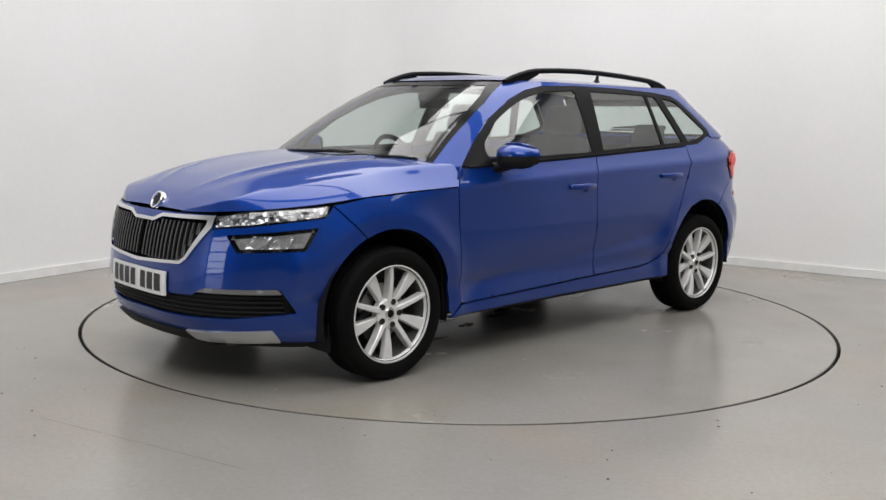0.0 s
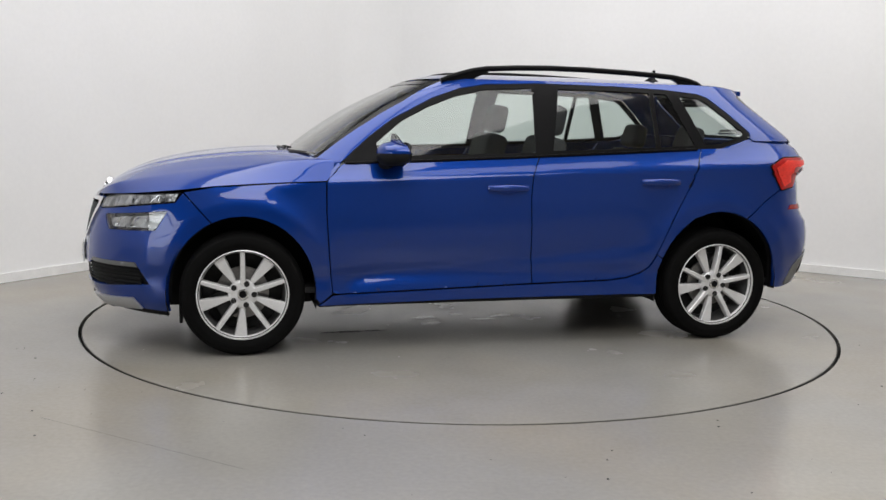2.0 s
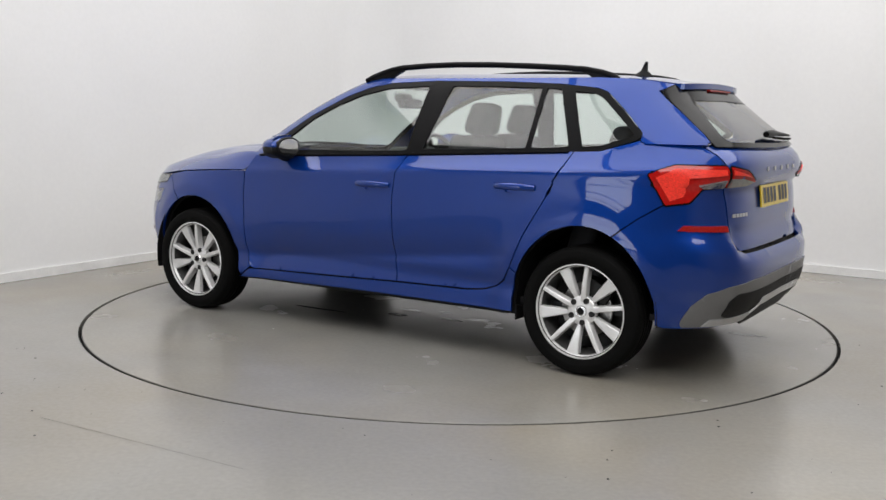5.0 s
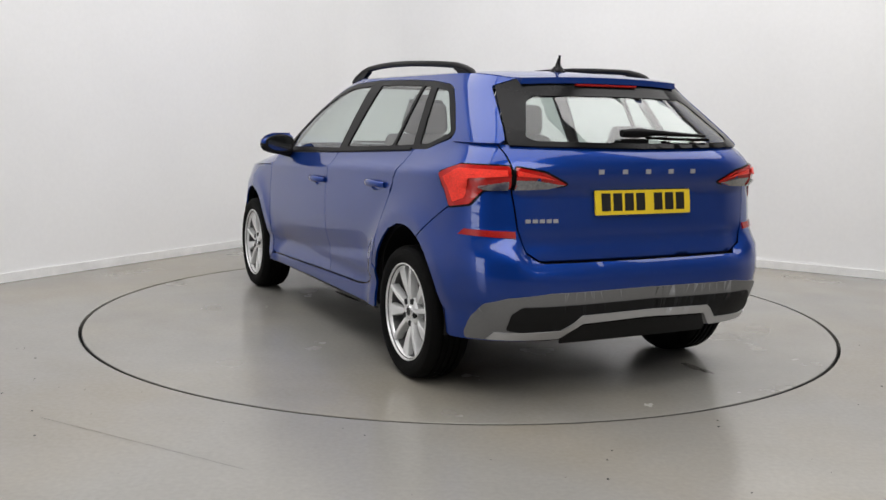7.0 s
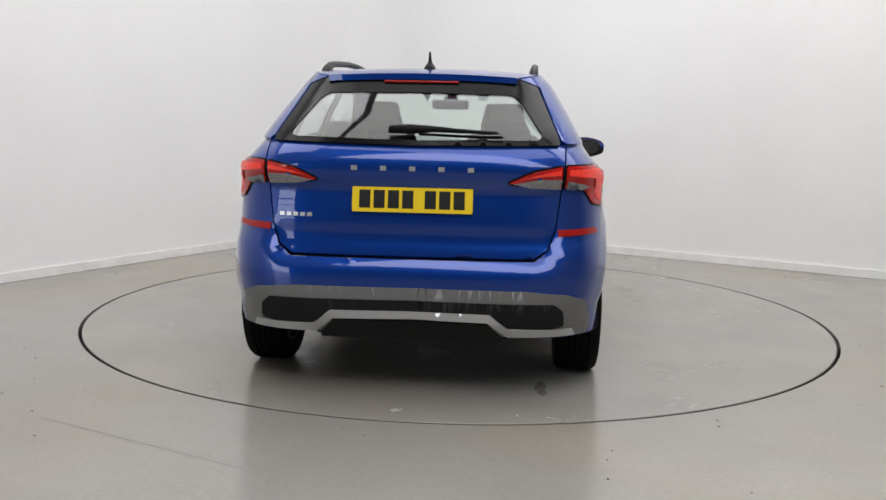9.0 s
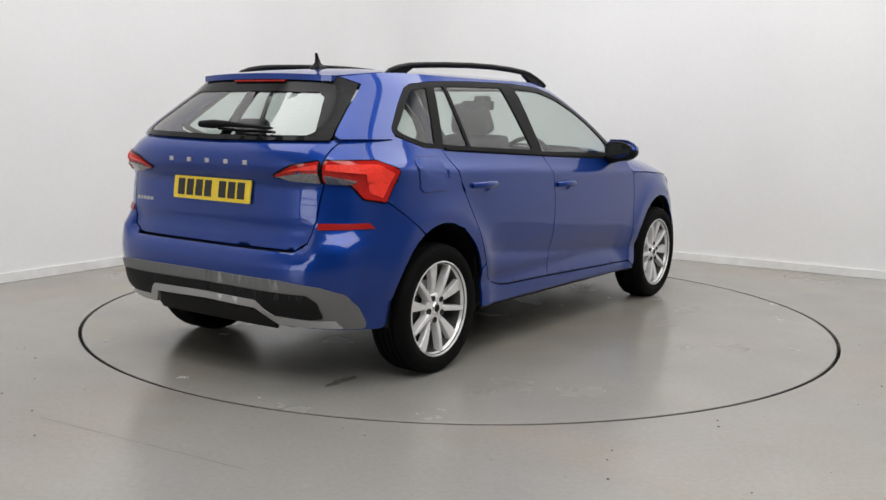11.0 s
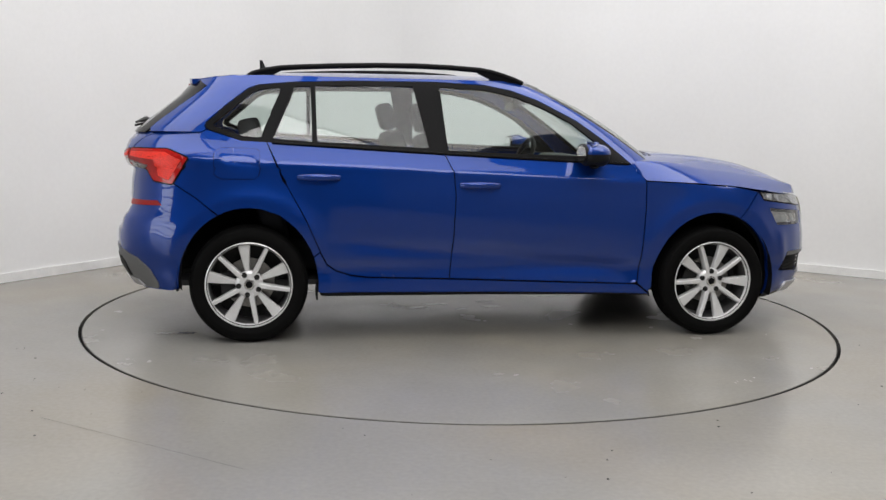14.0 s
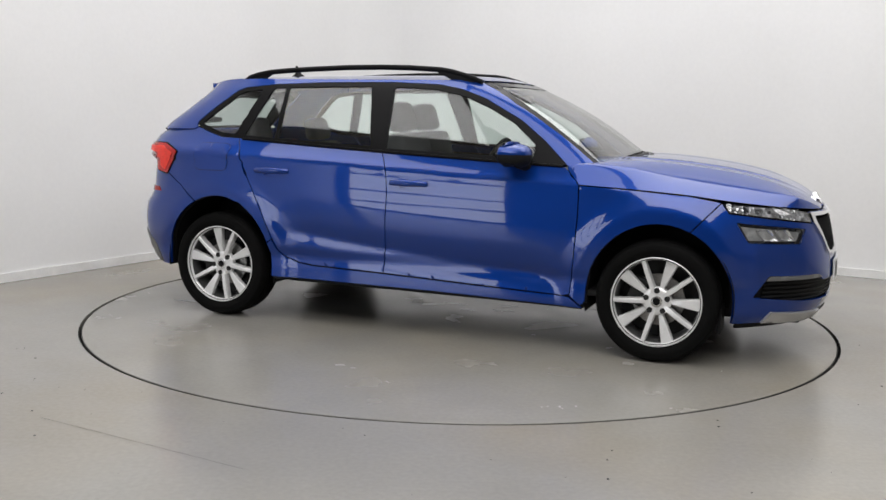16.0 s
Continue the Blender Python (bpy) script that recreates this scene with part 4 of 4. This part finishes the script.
def build_wheel(car):
    """A wheel at the origin, its face towards +y."""
    wheel = new("wheel")
    wheel.parent = car
    groove = lambda c: [(0.318, c - 0.006), (0.310, c - 0.004), (0.310, c + 0.004), (0.318, c + 0.006)]
    prof = [(0.222, -0.085), (0.243, -0.099), (0.270, -0.106), (0.296, -0.100), (0.311, -0.086), (0.3165, -0.070)] + groove(-0.045) + groove(-0.015) + groove(0.015) + groove(0.045)
    prof += [(0.3165, 0.070), (0.311, 0.086), (0.303, 0.094), (0.301, 0.0985), (0.296, 0.100), (0.270, 0.106), (0.262, 0.1045), (0.243, 0.099), (0.233, 0.094), (0.222, 0.085)]
    part("tyre", lathe_bm(prof, 72), RUBBER, wheel, "black rubber tyre", smooth=50)
    part("rim", lathe_bm([(0.228, 0.098), (0.2335, 0.096), (0.2345, 0.090), (0.228, 0.087), (0.221, 0.080), (0.217, 0.068), (0.222, 0.068), (0.226, 0.090)], 72, closed=True), ALLOY, wheel, "silver alloy rim", smooth=40)
    # Separate barrel, coloured dark to stand for shade inside the wheel.
    part("rim_barrel", lathe_bm([(0.217, 0.068), (0.209, 0.02), (0.207, -0.08), (0.214, -0.09), (0.222, -0.088), (0.221, 0.066)], 72, closed=True), WELL, wheel, "inner rim with its shade put into a dark grey colour", smooth=40)
    part("brake_shield", lathe_bm([(0.0001, -0.055), (0.205, -0.055), (0.206, -0.062), (0.0001, -0.062)], 48), DARK_ALLOY, wheel, smooth=40)
    part("brake_disc", lathe_bm([(0.07, 0.005), (0.135, 0.005), (0.135, -0.012), (0.07, -0.012)], 48, closed=True), BRAKE, wheel, "bare steel brake disc", smooth=40)
    bm = box_bm(0.07, 0.155, -0.035, 0.028, -0.075, 0.075, 0.012)
    part("brake_caliper", spin(bm, -20), DARK_ALLOY, wheel, smooth=40)
    for k in range(5):
        a = 90 - (20 + 72 * k)
        part("spoke", spin(wheel_bm_spoke(0.045, 0.224, 0.027, 0.021, 0.070, 0.085, 0.040), -a), ALLOY, wheel, smooth=35)
        part("blade_spoke", spin(wheel_bm_spoke(0.045, 0.222, 0.014, 0.064, 0.054, 0.074, 0.026, 0.012), -(a + 36)), ALLOY, wheel, smooth=35)
        bm = lathe_bm([(0.0001, 0.0705), (0.008, 0.0705), (0.011, 0.0745), (0.0145, 0.0745), (0.0145, 0.060)], 16)
        bmesh.ops.translate(bm, verts=bm.verts, vec=(0.057 * math.cos(radians(90 - 72 * k)), 0, 0.057 * math.sin(radians(90 - 72 * k))))
        part("wheel_bolt", bm, DARK_ALLOY, wheel, smooth=40)
    part("hub", lathe_bm([(0.0001, 0.068), (0.050, 0.070), (0.066, 0.068), (0.074, 0.060), (0.076, 0.030)], 40), ALLOY, wheel, smooth=40)
    part("hub_cap", lathe_bm([(0.0001, 0.0765), (0.020, 0.0765), (0.024, 0.0755), (0.028, 0.076), (0.030, 0.073), (0.030, 0.066)], 32), CHROME, wheel, "round chrome hub cap", smooth=30)
    part("cap_emblem", lathe_bm([(0.0001, 0.0772), (0.019, 0.0772), (0.019, 0.0766)], 24), BLACK_GLOSS, wheel, smooth=40)
    return wheel


def seat(car, y, x, width, rear=False):
    s = new("front_seat" if not rear else "rear_seat")
    s.parent = car
    lean = Matrix.Translation((x - 0.22, y, 0.50)) @ Matrix.Rotation(radians(-15), 4, "Y")
    part("cushion", box_bm(x - 0.25, x + 0.27, y - width / 2, y + width / 2, 0.36, 0.54, 0.06, 3), FABRIC, s, smooth=60)
    bm = box_bm(-0.07, 0.07, -width / 2, width / 2, -0.03, 0.655 if not rear else 0.56, 0.055, 3)
    for v in bm.verts:
        if v.co.z > 0.3:
            v.co.y *= 0.86 if not rear else 0.98
    bm.transform(lean)
    part("backrest", bm, FABRIC, s, smooth=60)
    for dy in ((0.0,) if not rear else (-0.40, 0.40)):
        w = 0.135 if not rear else 0.125
        z0, z1 = (0.668, 0.845) if not rear else (0.575, 0.73)
        bm = box_bm(-0.05, 0.05, dy - w, dy + w, z0, z1, 0.045, 3)
        for v in bm.verts:
            if v.co.z > (z0 + z1) / 2:
                v.co.y = dy + (v.co.y - dy) * 0.84
        bm.transform(lean)
        part("headrest", bm, FABRIC, s, smooth=60)
        for d in (-0.05, 0.05):
            bm = tube_bm([(0, dy + d, z0 - 0.1), (0, dy + d, z0 + 0.04)], 0.006)
            bm.transform(lean)
            part("headrest_post", bm, BLACK_GLOSS, s, smooth=60)


def mirrored(bm, m):
    if m:
        for v in bm.verts:
            v.co.y = -v.co.y
        bmesh.ops.reverse_faces(bm, faces=bm.faces)
    return bm


def on_side(x, z, out=0.0, barrel=None):
    b = barrel or LOWER
    s = b.s_of("x", x, z)
    return b.at(s, z) + b.normal(s, z) * out


def build_details(car, gate, doors):
    # wheels
    wheel = build_wheel(car)
    place = [(AXLE, 0.768, 52, 0), (AXLE, -0.768, 0, 1), (-AXLE, 0.758, -99, 0), (-AXLE, -0.758, 26, 1)]
    for i, (x, y, turn, right) in enumerate(place):
        m = pose(x, y, HUB_Z, 0, 0, 180 if right else 0) @ pose(0, 0, 0, 0, turn, 0)
        if i == 0:
            wheel.matrix_basis = m
        else:
            copy_thing(wheel, m)
    # wheel housings, underbody
    for m in (False, True):
        for d in (FA, RA):
            def liner(u, v, d=d):
                a = radians(-14 + 208 * u)
                y = 0.835 - 0.40 * v
                return Vector((d["axle"] + (d["wide"] + 0.012) * math.cos(a), y, max(0.23 if d is FA else 0.285, HUB_Z + (d["top"] + 0.012) * math.sin(a))))
            bm = grid_bm(liner, 24, 3)
            bm.faces.new([bm.verts.new(liner(i / 24, 1)) for i in range(25)])
            part("wheel_housing", mirrored(bm, m), BLACK_PLASTIC, car, smooth=50)
        bm = box_bm(1.64 - 0.012, 1.645, 0.60, 0.785, 0.165, 0.30, 0.003)
        part("mud_flap", mirrored(bm, m), BLACK_PLASTIC, car)
        bm = box_bm(-0.965, -0.955, 0.62, 0.82, 0.225, 0.30, 0.003)
        part("mud_flap", mirrored(bm, m), BLACK_PLASTIC, car)
    part("underbody", box_bm(-0.94, 0.94, -0.70, 0.70, 0.222, 0.28, 0.02), BLACK_PLASTIC, car)
    part("front_undertray", box_bm(0.93, 2.02, -0.44, 0.44, 0.19, 0.26, 0.02), BLACK_PLASTIC, car)
    part("rear_undertray", box_bm(-1.90, -0.93, -0.44, 0.44, 0.26, 0.34, 0.02), BLACK_PLASTIC, car)
    part("rear_axle", tube_bm([(-AXLE, -0.7, 0.30), (-AXLE - 0.03, 0, 0.26), (-AXLE, 0.7, 0.30)], 0.035, 10), DARK_ALLOY, car, smooth=60)
    part("silencer", box_bm(-1.86, -1.58, -0.50, 0.10, 0.25, 0.36, 0.05, 3), DARK_ALLOY, car, smooth=50)
    # door handles with their cups
    for i, door in enumerate(doors):
        x0, x1, z = HANDLES[i]
        for m in (False, True):
            pts, rad = [], []
            for k in range(11):
                t = k / 10
                x = x0 + (x1 - x0) * t
                pts.append(on_side(x, z, 0.006 + 0.030 * math.sin(math.pi * min(1, max(0, t))) ** 0.5))
                rad.append(0.0185 - 0.004 * abs(2 * t - 1))
            part("door_handle", mirrored(tube_bm(pts, rad, 10, 0.6), m), PAINT, door[m], "blue pull handle", smooth=60)
    # belt trim
    for m in (False, True):
        bm = tube_bm([on_side(x, z, 0.003) for x, z in ((0.80, 0.992), (0.4, 1.006), (-0.25, 1.034), (-0.7, 1.056), (-1.2, 1.082))], 0.008, 6)
        part("belt_trim", mirrored(bm, m), BLACK_TRIM, car, smooth=60)
    # mirrors
    for m in (False, True):
        mir = part("door_mirror", mirrored(mirror_cap(0.50, 1.0), m), PAINT, doors[0][m], "blue door mirror cap", smooth=40)
        part("mirror_base", mirrored(mirror_cap(0.0, 0.52, -0.002), m), BLACK_PLASTIC, mir, smooth=40)
        bm = tube_bm([(0.60, 0.79, 0.985), (0.585, 0.845, 0.990), (0.575, 0.885, 1.0)], [0.030, 0.024, 0.024], 10, 1.2)
        part("mirror_arm", mirrored(bm, m), BLACK_PLASTIC, mir, smooth=60)
        bm = bmesh.new()
        face = []
        for k in range(24):
            c, q = math.cos(k * math.pi / 12), math.sin(k * math.pi / 12)
            face.append(bm.verts.new((0.486, 0.915 + 0.080 * math.copysign(abs(c) ** 0.7, c), 1.052 + 0.046 * math.copysign(abs(q) ** 0.7, q) * (1 - 0.3 * max(0, c)))))
        bm.faces.new(face)
        ring = bmesh.new()
        rows = []
        for x, g in ((0.4885, 1.04), (0.4865, 1.12), (0.500, 1.22)):
            row = []
            for k in range(24):
                c, q = math.cos(k * math.pi / 12), math.sin(k * math.pi / 12)
                row.append(ring.verts.new((x, 0.915 + 0.080 * (g - 0.02) * math.copysign(abs(c) ** 0.7, c), 1.052 + 0.046 * g * math.copysign(abs(q) ** 0.7, q) * (1 - 0.3 * max(0, c)))))
            rows.append(row)
        for a, b in zip(rows, rows[1:]):
            for k in range(24):
                ring.faces.new((a[k], a[(k + 1) % 24], b[(k + 1) % 24], b[k]))
        ring.faces.new(rows[0])
        bmesh.ops.recalc_face_normals(ring, faces=ring.faces)
        part("mirror_frame", mirrored(ring, m), BLACK_PLASTIC, mir, "black mirror surround", smooth=40)
        part("mirror_glass", mirrored(bm, m), CHROME, mir, "mirror glass")
        bm = grid_bm(lambda u, v: Vector((0.80 - 0.17 * u, 0.0, 0.992 + 0.0 * u + 0.135 * u * v)), 4, 3)
        for v in bm.verts:
            v.co.y = UPPER.at(UPPER.s_of("x", v.co.x, v.co.z), v.co.z).y + 0.004
        part("mirror_corner", mirrored(bm, m), BLACK_TRIM, mir)
    # roof rails
    rail = [(0.235, 1.438), (0.18, 1.458), (0.12, 1.478), (0.05, 1.497), (-0.02, 1.508), (-0.2, 1.518), (-0.391, 1.522), (-0.62, 1.519), (-0.855, 1.510), (-1.04, 1.500), (-1.158, 1.491), (-1.248, 1.475), (-1.31, 1.455), (-1.34, 1.44)]
    for m in (False, True):
        y = lambda x: 0.515 + 0.012 * math.sin(math.pi * (x + 1.34) / 1.575)
        r = part("roof_rail", mirrored(tube_bm([(x, y(x), z) for x, z in rail], [0.014, 0.017] + [0.016] * 10 + [0.017, 0.012], 10, 1.15), m), BLACK_TRIM, car, "black roof rail", smooth=60)
        for x0, x1, za, zb in ((0.22, -0.03, 1.475, 1.497), (-1.335, -1.13, 1.465, 1.488)):
            bm = bmesh.new()
            rows = []
            for k in range(9):
                t = k / 8
                x = x0 + (x1 - x0) * t
                top = float(np.interp(-x, [-p[0] for p in rail], [p[1] for p in rail]))
                low = min(top - 0.004, 1.438 + 0.055 * max(0, t - 0.55) * 2)
                rows.append([bm.verts.new((x, y(x) + d, q)) for d, q in ((-0.014, low), (-0.014, top), (0.014, top), (0.014, low))])
            for a, b in zip(rows, rows[1:]):
                for k in range(4):
                    bm.faces.new((a[k], b[k], b[(k + 1) % 4], a[(k + 1) % 4]))
            bmesh.ops.recalc_face_normals(bm, faces=bm.faces)
            part("rail_foot", mirrored(bm, m), BLACK_TRIM, r, smooth=40)
    # aerial
    bm = lathe_bm([(0.0001, 0.085), (0.006, 0.084), (0.009, 0.06), (0.014, 0.035), (0.030, 0.018), (0.042, 0.004), (0.043, -0.012)], 24, "z")
    for v in bm.verts:
        v.co.x = v.co.x * 1.5 - v.co.z * 0.25
        v.co.y *= 0.75
    bmesh.ops.translate(bm, verts=bm.verts, vec=(-1.255, 0, 1.472))
    part("aerial", bm, BLACK_GLOSS, car, "black fin aerial", smooth=60)
    # cowl and wipers
    def cowl(u, v):
        yy = (2 * v - 1) * 0.68
        x0 = 1.055 - 0.20 * (yy / 0.72) ** 2
        return Vector((x0 + 0.09 - 0.10 * u, yy, 0.998 - 0.045 * (yy / 0.7) ** 2 + 0.012 * u))
    part("cowl", grid_bm(cowl, 3, 24, 0.01), BLACK_PLASTIC, car, "black cowl below the windscreen", smooth=50)
    for pts in ([(1.06, -0.52, 1.01), (1.08, -0.35, 1.032), (1.09, 0.0, 1.045), (1.07, 0.20, 1.045)], [(1.10, 0.05, 1.02), (1.09, 0.28, 1.032), (1.01, 0.54, 1.032), (0.97, 0.62, 1.028)]):
        w = part("wiper", tube_bm(pts, [0.012, 0.010, 0.008, 0.005], 8), BLACK_TRIM, car, "black windscreen wiper", smooth=60)
        part("wiper_blade", tube_bm([(p[0] - 0.03, p[1], p[2] + 0.004) for p in pts], 0.006, 6), RUBBER, w, smooth=60)
    pr = lambda y, z, o: (lambda s: Vector((UPPER.at(s, z) + UPPER.normal(s, z) * o)) * 1)(UPPER.s_of("y", abs(y), z, True))
    sgn = lambda p, y: Vector((p.x, p.y if y >= 0 else -p.y, p.z))
    rw = part("rear_wiper", tube_bm([sgn(pr(y, z, 0.022), y) for y, z in ((0.11, 1.168), (0.02, 1.170), (-0.08, 1.172), (-0.2, 1.166), (-0.36, 1.160))], [0.016, 0.022, 0.014, 0.010, 0.006], 8), BLACK_TRIM, gate, "black rear wiper", smooth=60)
    part("wiper_blade", tube_bm([sgn(pr(y, z, 0.012), y) for y, z in ((-0.02, 1.158), (-0.2, 1.152), (-0.38, 1.150))], 0.007, 6), RUBBER, rw, smooth=60)
    # plates: plain bars stand for the characters
    spots = [-0.205, -0.143, -0.081, -0.019, 0.078, 0.140, 0.202]
    for rear in (False, True):
        ax = "r" if rear else "y"
        z0, z1 = (0.830, 0.938) if rear else (0.413, 0.523)
        side = lambda yy: 1 if yy >= 0 else -1
        quad = lambda a, b, c, d: [(ax, abs(a), d, side(a)), (ax, abs(b), d, side(b)), (ax, abs(b), c, side(b)), (ax, abs(a), c, side(a))]
        plate = panel("number_plate", quad(0.26, -0.26, z0, z1), LOWER, PLATE_YELLOW if rear else PLATE_WHITE, gate if rear else car, rear=rear, offset=0.016, thick=0.008, gap=0, round_r=0.006, label="yellow rear number plate with black bars" if rear else "white front number plate with black bars")
        for c in spots:
            c = c if not rear else -c
            panel("plate_bar", quad(c + 0.024, c - 0.024, z0 + 0.017, z1 - 0.015), LOWER, PLATE_BLACK, plate, rear=rear, offset=0.0172, thick=0, gap=0)
    for c in (-0.25, -0.125, 0, 0.125, 0.25):
        w = 0.013
        y0, y1 = c + w, c - w
        side = lambda yy: 1 if yy >= 0 else -1
        panel("badge_bar", [("r", abs(y0), 1.029, side(y0)), ("r", abs(y1), 1.029, side(y1)), ("r", abs(y1), 1.010, side(y1)), ("r", abs(y0), 1.010, side(y0))], LOWER, SILVER, gate, rear=True, offset=0.004, thick=0.005, gap=0, label="small silver badge bar")
    for k in range(5):
        y0 = 0.585 - 0.031 * k
        panel("model_badge_bar", R((y0, 0.818), (y0 - 0.022, 0.818), (y0 - 0.022, 0.802), (y0, 0.802)), LOWER, SILVER, gate, offset=0.004, thick=0.005, gap=0, label="small silver badge bar")
    # round emblem on the nose
    nose = Matrix.Translation((2.062, 0, 0.824)) @ Matrix.Rotation(radians(62), 4, "Y")
    bm = lathe_bm([(0.0001, 0.004), (0.034, 0.004), (0.036, 0.010), (0.043, 0.010), (0.046, 0.004), (0.046, -0.012)], 40, "z")
    bm.transform(nose)
    emblem = part("bonnet_emblem", bm, CHROME, car, "round chrome emblem", smooth=30)
    bm = lathe_bm([(0.0001, 0.0062), (0.033, 0.0055), (0.033, 0.003)], 32, "z")
    bm.transform(nose)
    part("emblem_field", bm, BLACK_GLOSS, emblem, smooth=40)
    # fuel flap
    flap = X((-1.262, 1.035), (-1.285, 1.052), (-1.47, 1.055), (-1.505, 1.03), (-1.505, 0.91), (-1.47, 0.888), (-1.29, 0.888), (-1.265, 0.91))
    ff = panel("fuel_flap", flap, LOWER, PAINT, car, offset=0.0035, thick=0.002, gap=0.003, round_r=0.02, mirror=True)
    panel("flap_gap", flap, LOWER, BLACK_TRIM, ff, offset=0.0015, thick=0, gap=0.0005, round_r=0.02, mirror=True)
    # interior
    part("cabin_floor", box_bm(-1.75, 1.0, -0.74, 0.74, 0.30, 0.33), DASH, car)
    part("boot_cover", box_bm(-1.85, -1.32, -0.60, 0.60, 0.93, 0.95, 0.008), DASH, car)
    def dash(u, v):
        a = math.pi * 0.95 * u
        yy = (2 * v - 1) * 0.72
        return Vector((0.62 - 0.20 * math.cos(a) + 0.26 * u - 0.06 * (yy / 0.72) ** 2 * u, yy, 0.66 + 0.31 * math.sin(min(a, math.pi / 2)) - 0.02 * max(0, u - 0.5)))
    part("dashboard", grid_bm(dash, 14, 12, 0.01), DASH, car, "charcoal dashboard", smooth=50)
    part("instrument_hood", box_bm(0.42, 0.60, -0.52, -0.20, 0.93, 1.03, 0.035, 3), DASH, car, smooth=50)
    part("centre_screen", box_bm(0.44, 0.46, -0.13, 0.13, 0.86, 1.01, 0.008), BLACK_GLOSS, car, smooth=50)
    bm = bmesh.new()
    n = 36
    ringpts = [Vector((0.0, 0.185 * math.cos(2 * math.pi * i / n), 0.185 * math.sin(2 * math.pi * i / n))) for i in range(n + 1)]
    tube_bm(ringpts, 0.015, 8, bm=bm)
    box_bm(-0.01, 0.03, -0.17, 0.17, -0.025, 0.025, 0.01, bm=bm)
    box_bm(-0.02, 0.05, -0.07, 0.07, -0.07, 0.06, 0.02, bm=bm)
    bm.transform(Matrix.Translation((0.27, -0.36, 0.94)) @ Matrix.Rotation(radians(22), 4, "Y"))
    part("steering_wheel", bm, BLACK_TRIM, car, "black steering wheel", smooth=60)
    for y, x in ((-0.36, 0.08), (0.36, -0.06)):
        seat(car, y, x, 0.50)
    seat(car, 0.0, -0.95, 1.24, True)
    part("inside_mirror", box_bm(0.275, 0.30, -0.12, 0.12, 1.285, 1.345, 0.012), BLACK_GLOSS, car, "black inside mirror", smooth=50)
    part("sensor_pod", box_bm(0.295, 0.385, -0.045, 0.045, 1.325, 1.378, 0.02), BLACK_PLASTIC, car, smooth=50)


def mirror_cap(t0, t1, grow=0.0):
    """Part of the mirror housing between two heights (0 low, 1 high)."""
    bm = bmesh.new()
    rows = []
    nv, nu = 8, 20
    for j in range(nv + 1):
        t = t0 + (t1 - t0) * j / nv
        z = 0.982 + 0.135 * t
        k = max(0.02, (1 - abs(2 * t - 0.9) ** 3.0)) ** 0.5 if t < 0.98 else 0.30
        row = []
        for i in range(nu):
            a = 2 * math.pi * i / nu
            c, s = math.cos(a), math.sin(a)
            ex = 0.105 if c > 0 else 0.058
            x = 0.548 + (ex + grow) * k * math.copysign(abs(c) ** (0.9 if c > 0 else 0.55), c) - 0.03 * (s if s > 0 else 0) * (1 if c > 0 else 0)
            y = 0.922 + (0.110 + grow) * (0.75 + 0.25 * k) * math.copysign(abs(s) ** 0.7, s)
            f = 1 - 0.45 * min(1, max(0, (y - 0.94) / 0.09))
            row.append(bm.verts.new((x - 0.02 * (1 - f), y, 1.055 + (z - 1.055) * f)))
        rows.append(row)
    for a, b in zip(rows, rows[1:]):
        for i in range(nu):
            bm.faces.new((a[i], a[(i + 1) % nu], b[(i + 1) % nu], b[i]))
    bm.faces.new(rows[0][::-1])
    bm.faces.new(rows[-1])
    bmesh.ops.recalc_face_normals(bm, faces=bm.faces)
    return bm


def build_floor_marks():
    """A hairline joint in the concrete and a few dropped specks."""
    a, b = Vector((-1.69, -2.32, 0)), Vector((-0.74, -2.83, 0))
    bm = bmesh.new()
    side = (b - a).cross(Vector((0, 0, 1))).normalized() * 0.0009
    n = 24
    rows = []
    for i in range(n + 1):
        p = a.lerp(b, i / n) + side * random.uniform(-1.2, 1.2)
        rows.append((bm.verts.new(p - side + Vector((0, 0, 0.0008))), bm.verts.new(p + side + Vector((0, 0, 0.0008)))))
    for (p, q), (t, w) in zip(rows, rows[1:]):
        bm.faces.new((p, q, w, t))
    tagged(link("floor_joint", bm, GAP), "hairline dark joint in the concrete floor", kind="structure")
    bm = bmesh.new()
    rng = random.Random(7)
    for _ in range(60):
        r = rng.uniform(2.35, 3.8)
        t = rng.uniform(-math.pi * 0.95, -math.pi * 0.05)
        k = rng.uniform(0.002, 0.006)
        bmesh.ops.create_icosphere(bm, subdivisions=1, radius=k, matrix=Matrix.Translation((r * math.cos(t), r * math.sin(t), 0.001)) @ Matrix.Diagonal((1, rng.uniform(0.5, 1.4), 0.35, 1)))
    tagged(link("floor_grit", bm, GAP), "scattered specks of dark grit on the floor", "grit", kind="stuff")


car = build_car()
build_floor_marks()


def motions():
    rows_t, rows_c = [], []
    for i in range(17):
        a = 224.564 - 15.3097 * i
        rows_t.append((float(i), pose(0, 0, 0, 0, 0, a)))
        rows_c.append((float(i), pose(0, 0, 0, 0, 0, a) @ Matrix.Translation((0.0418, 0.0953, 0.0))))
    walk(turntable, rows_t)
    walk(car, rows_c)


motions()
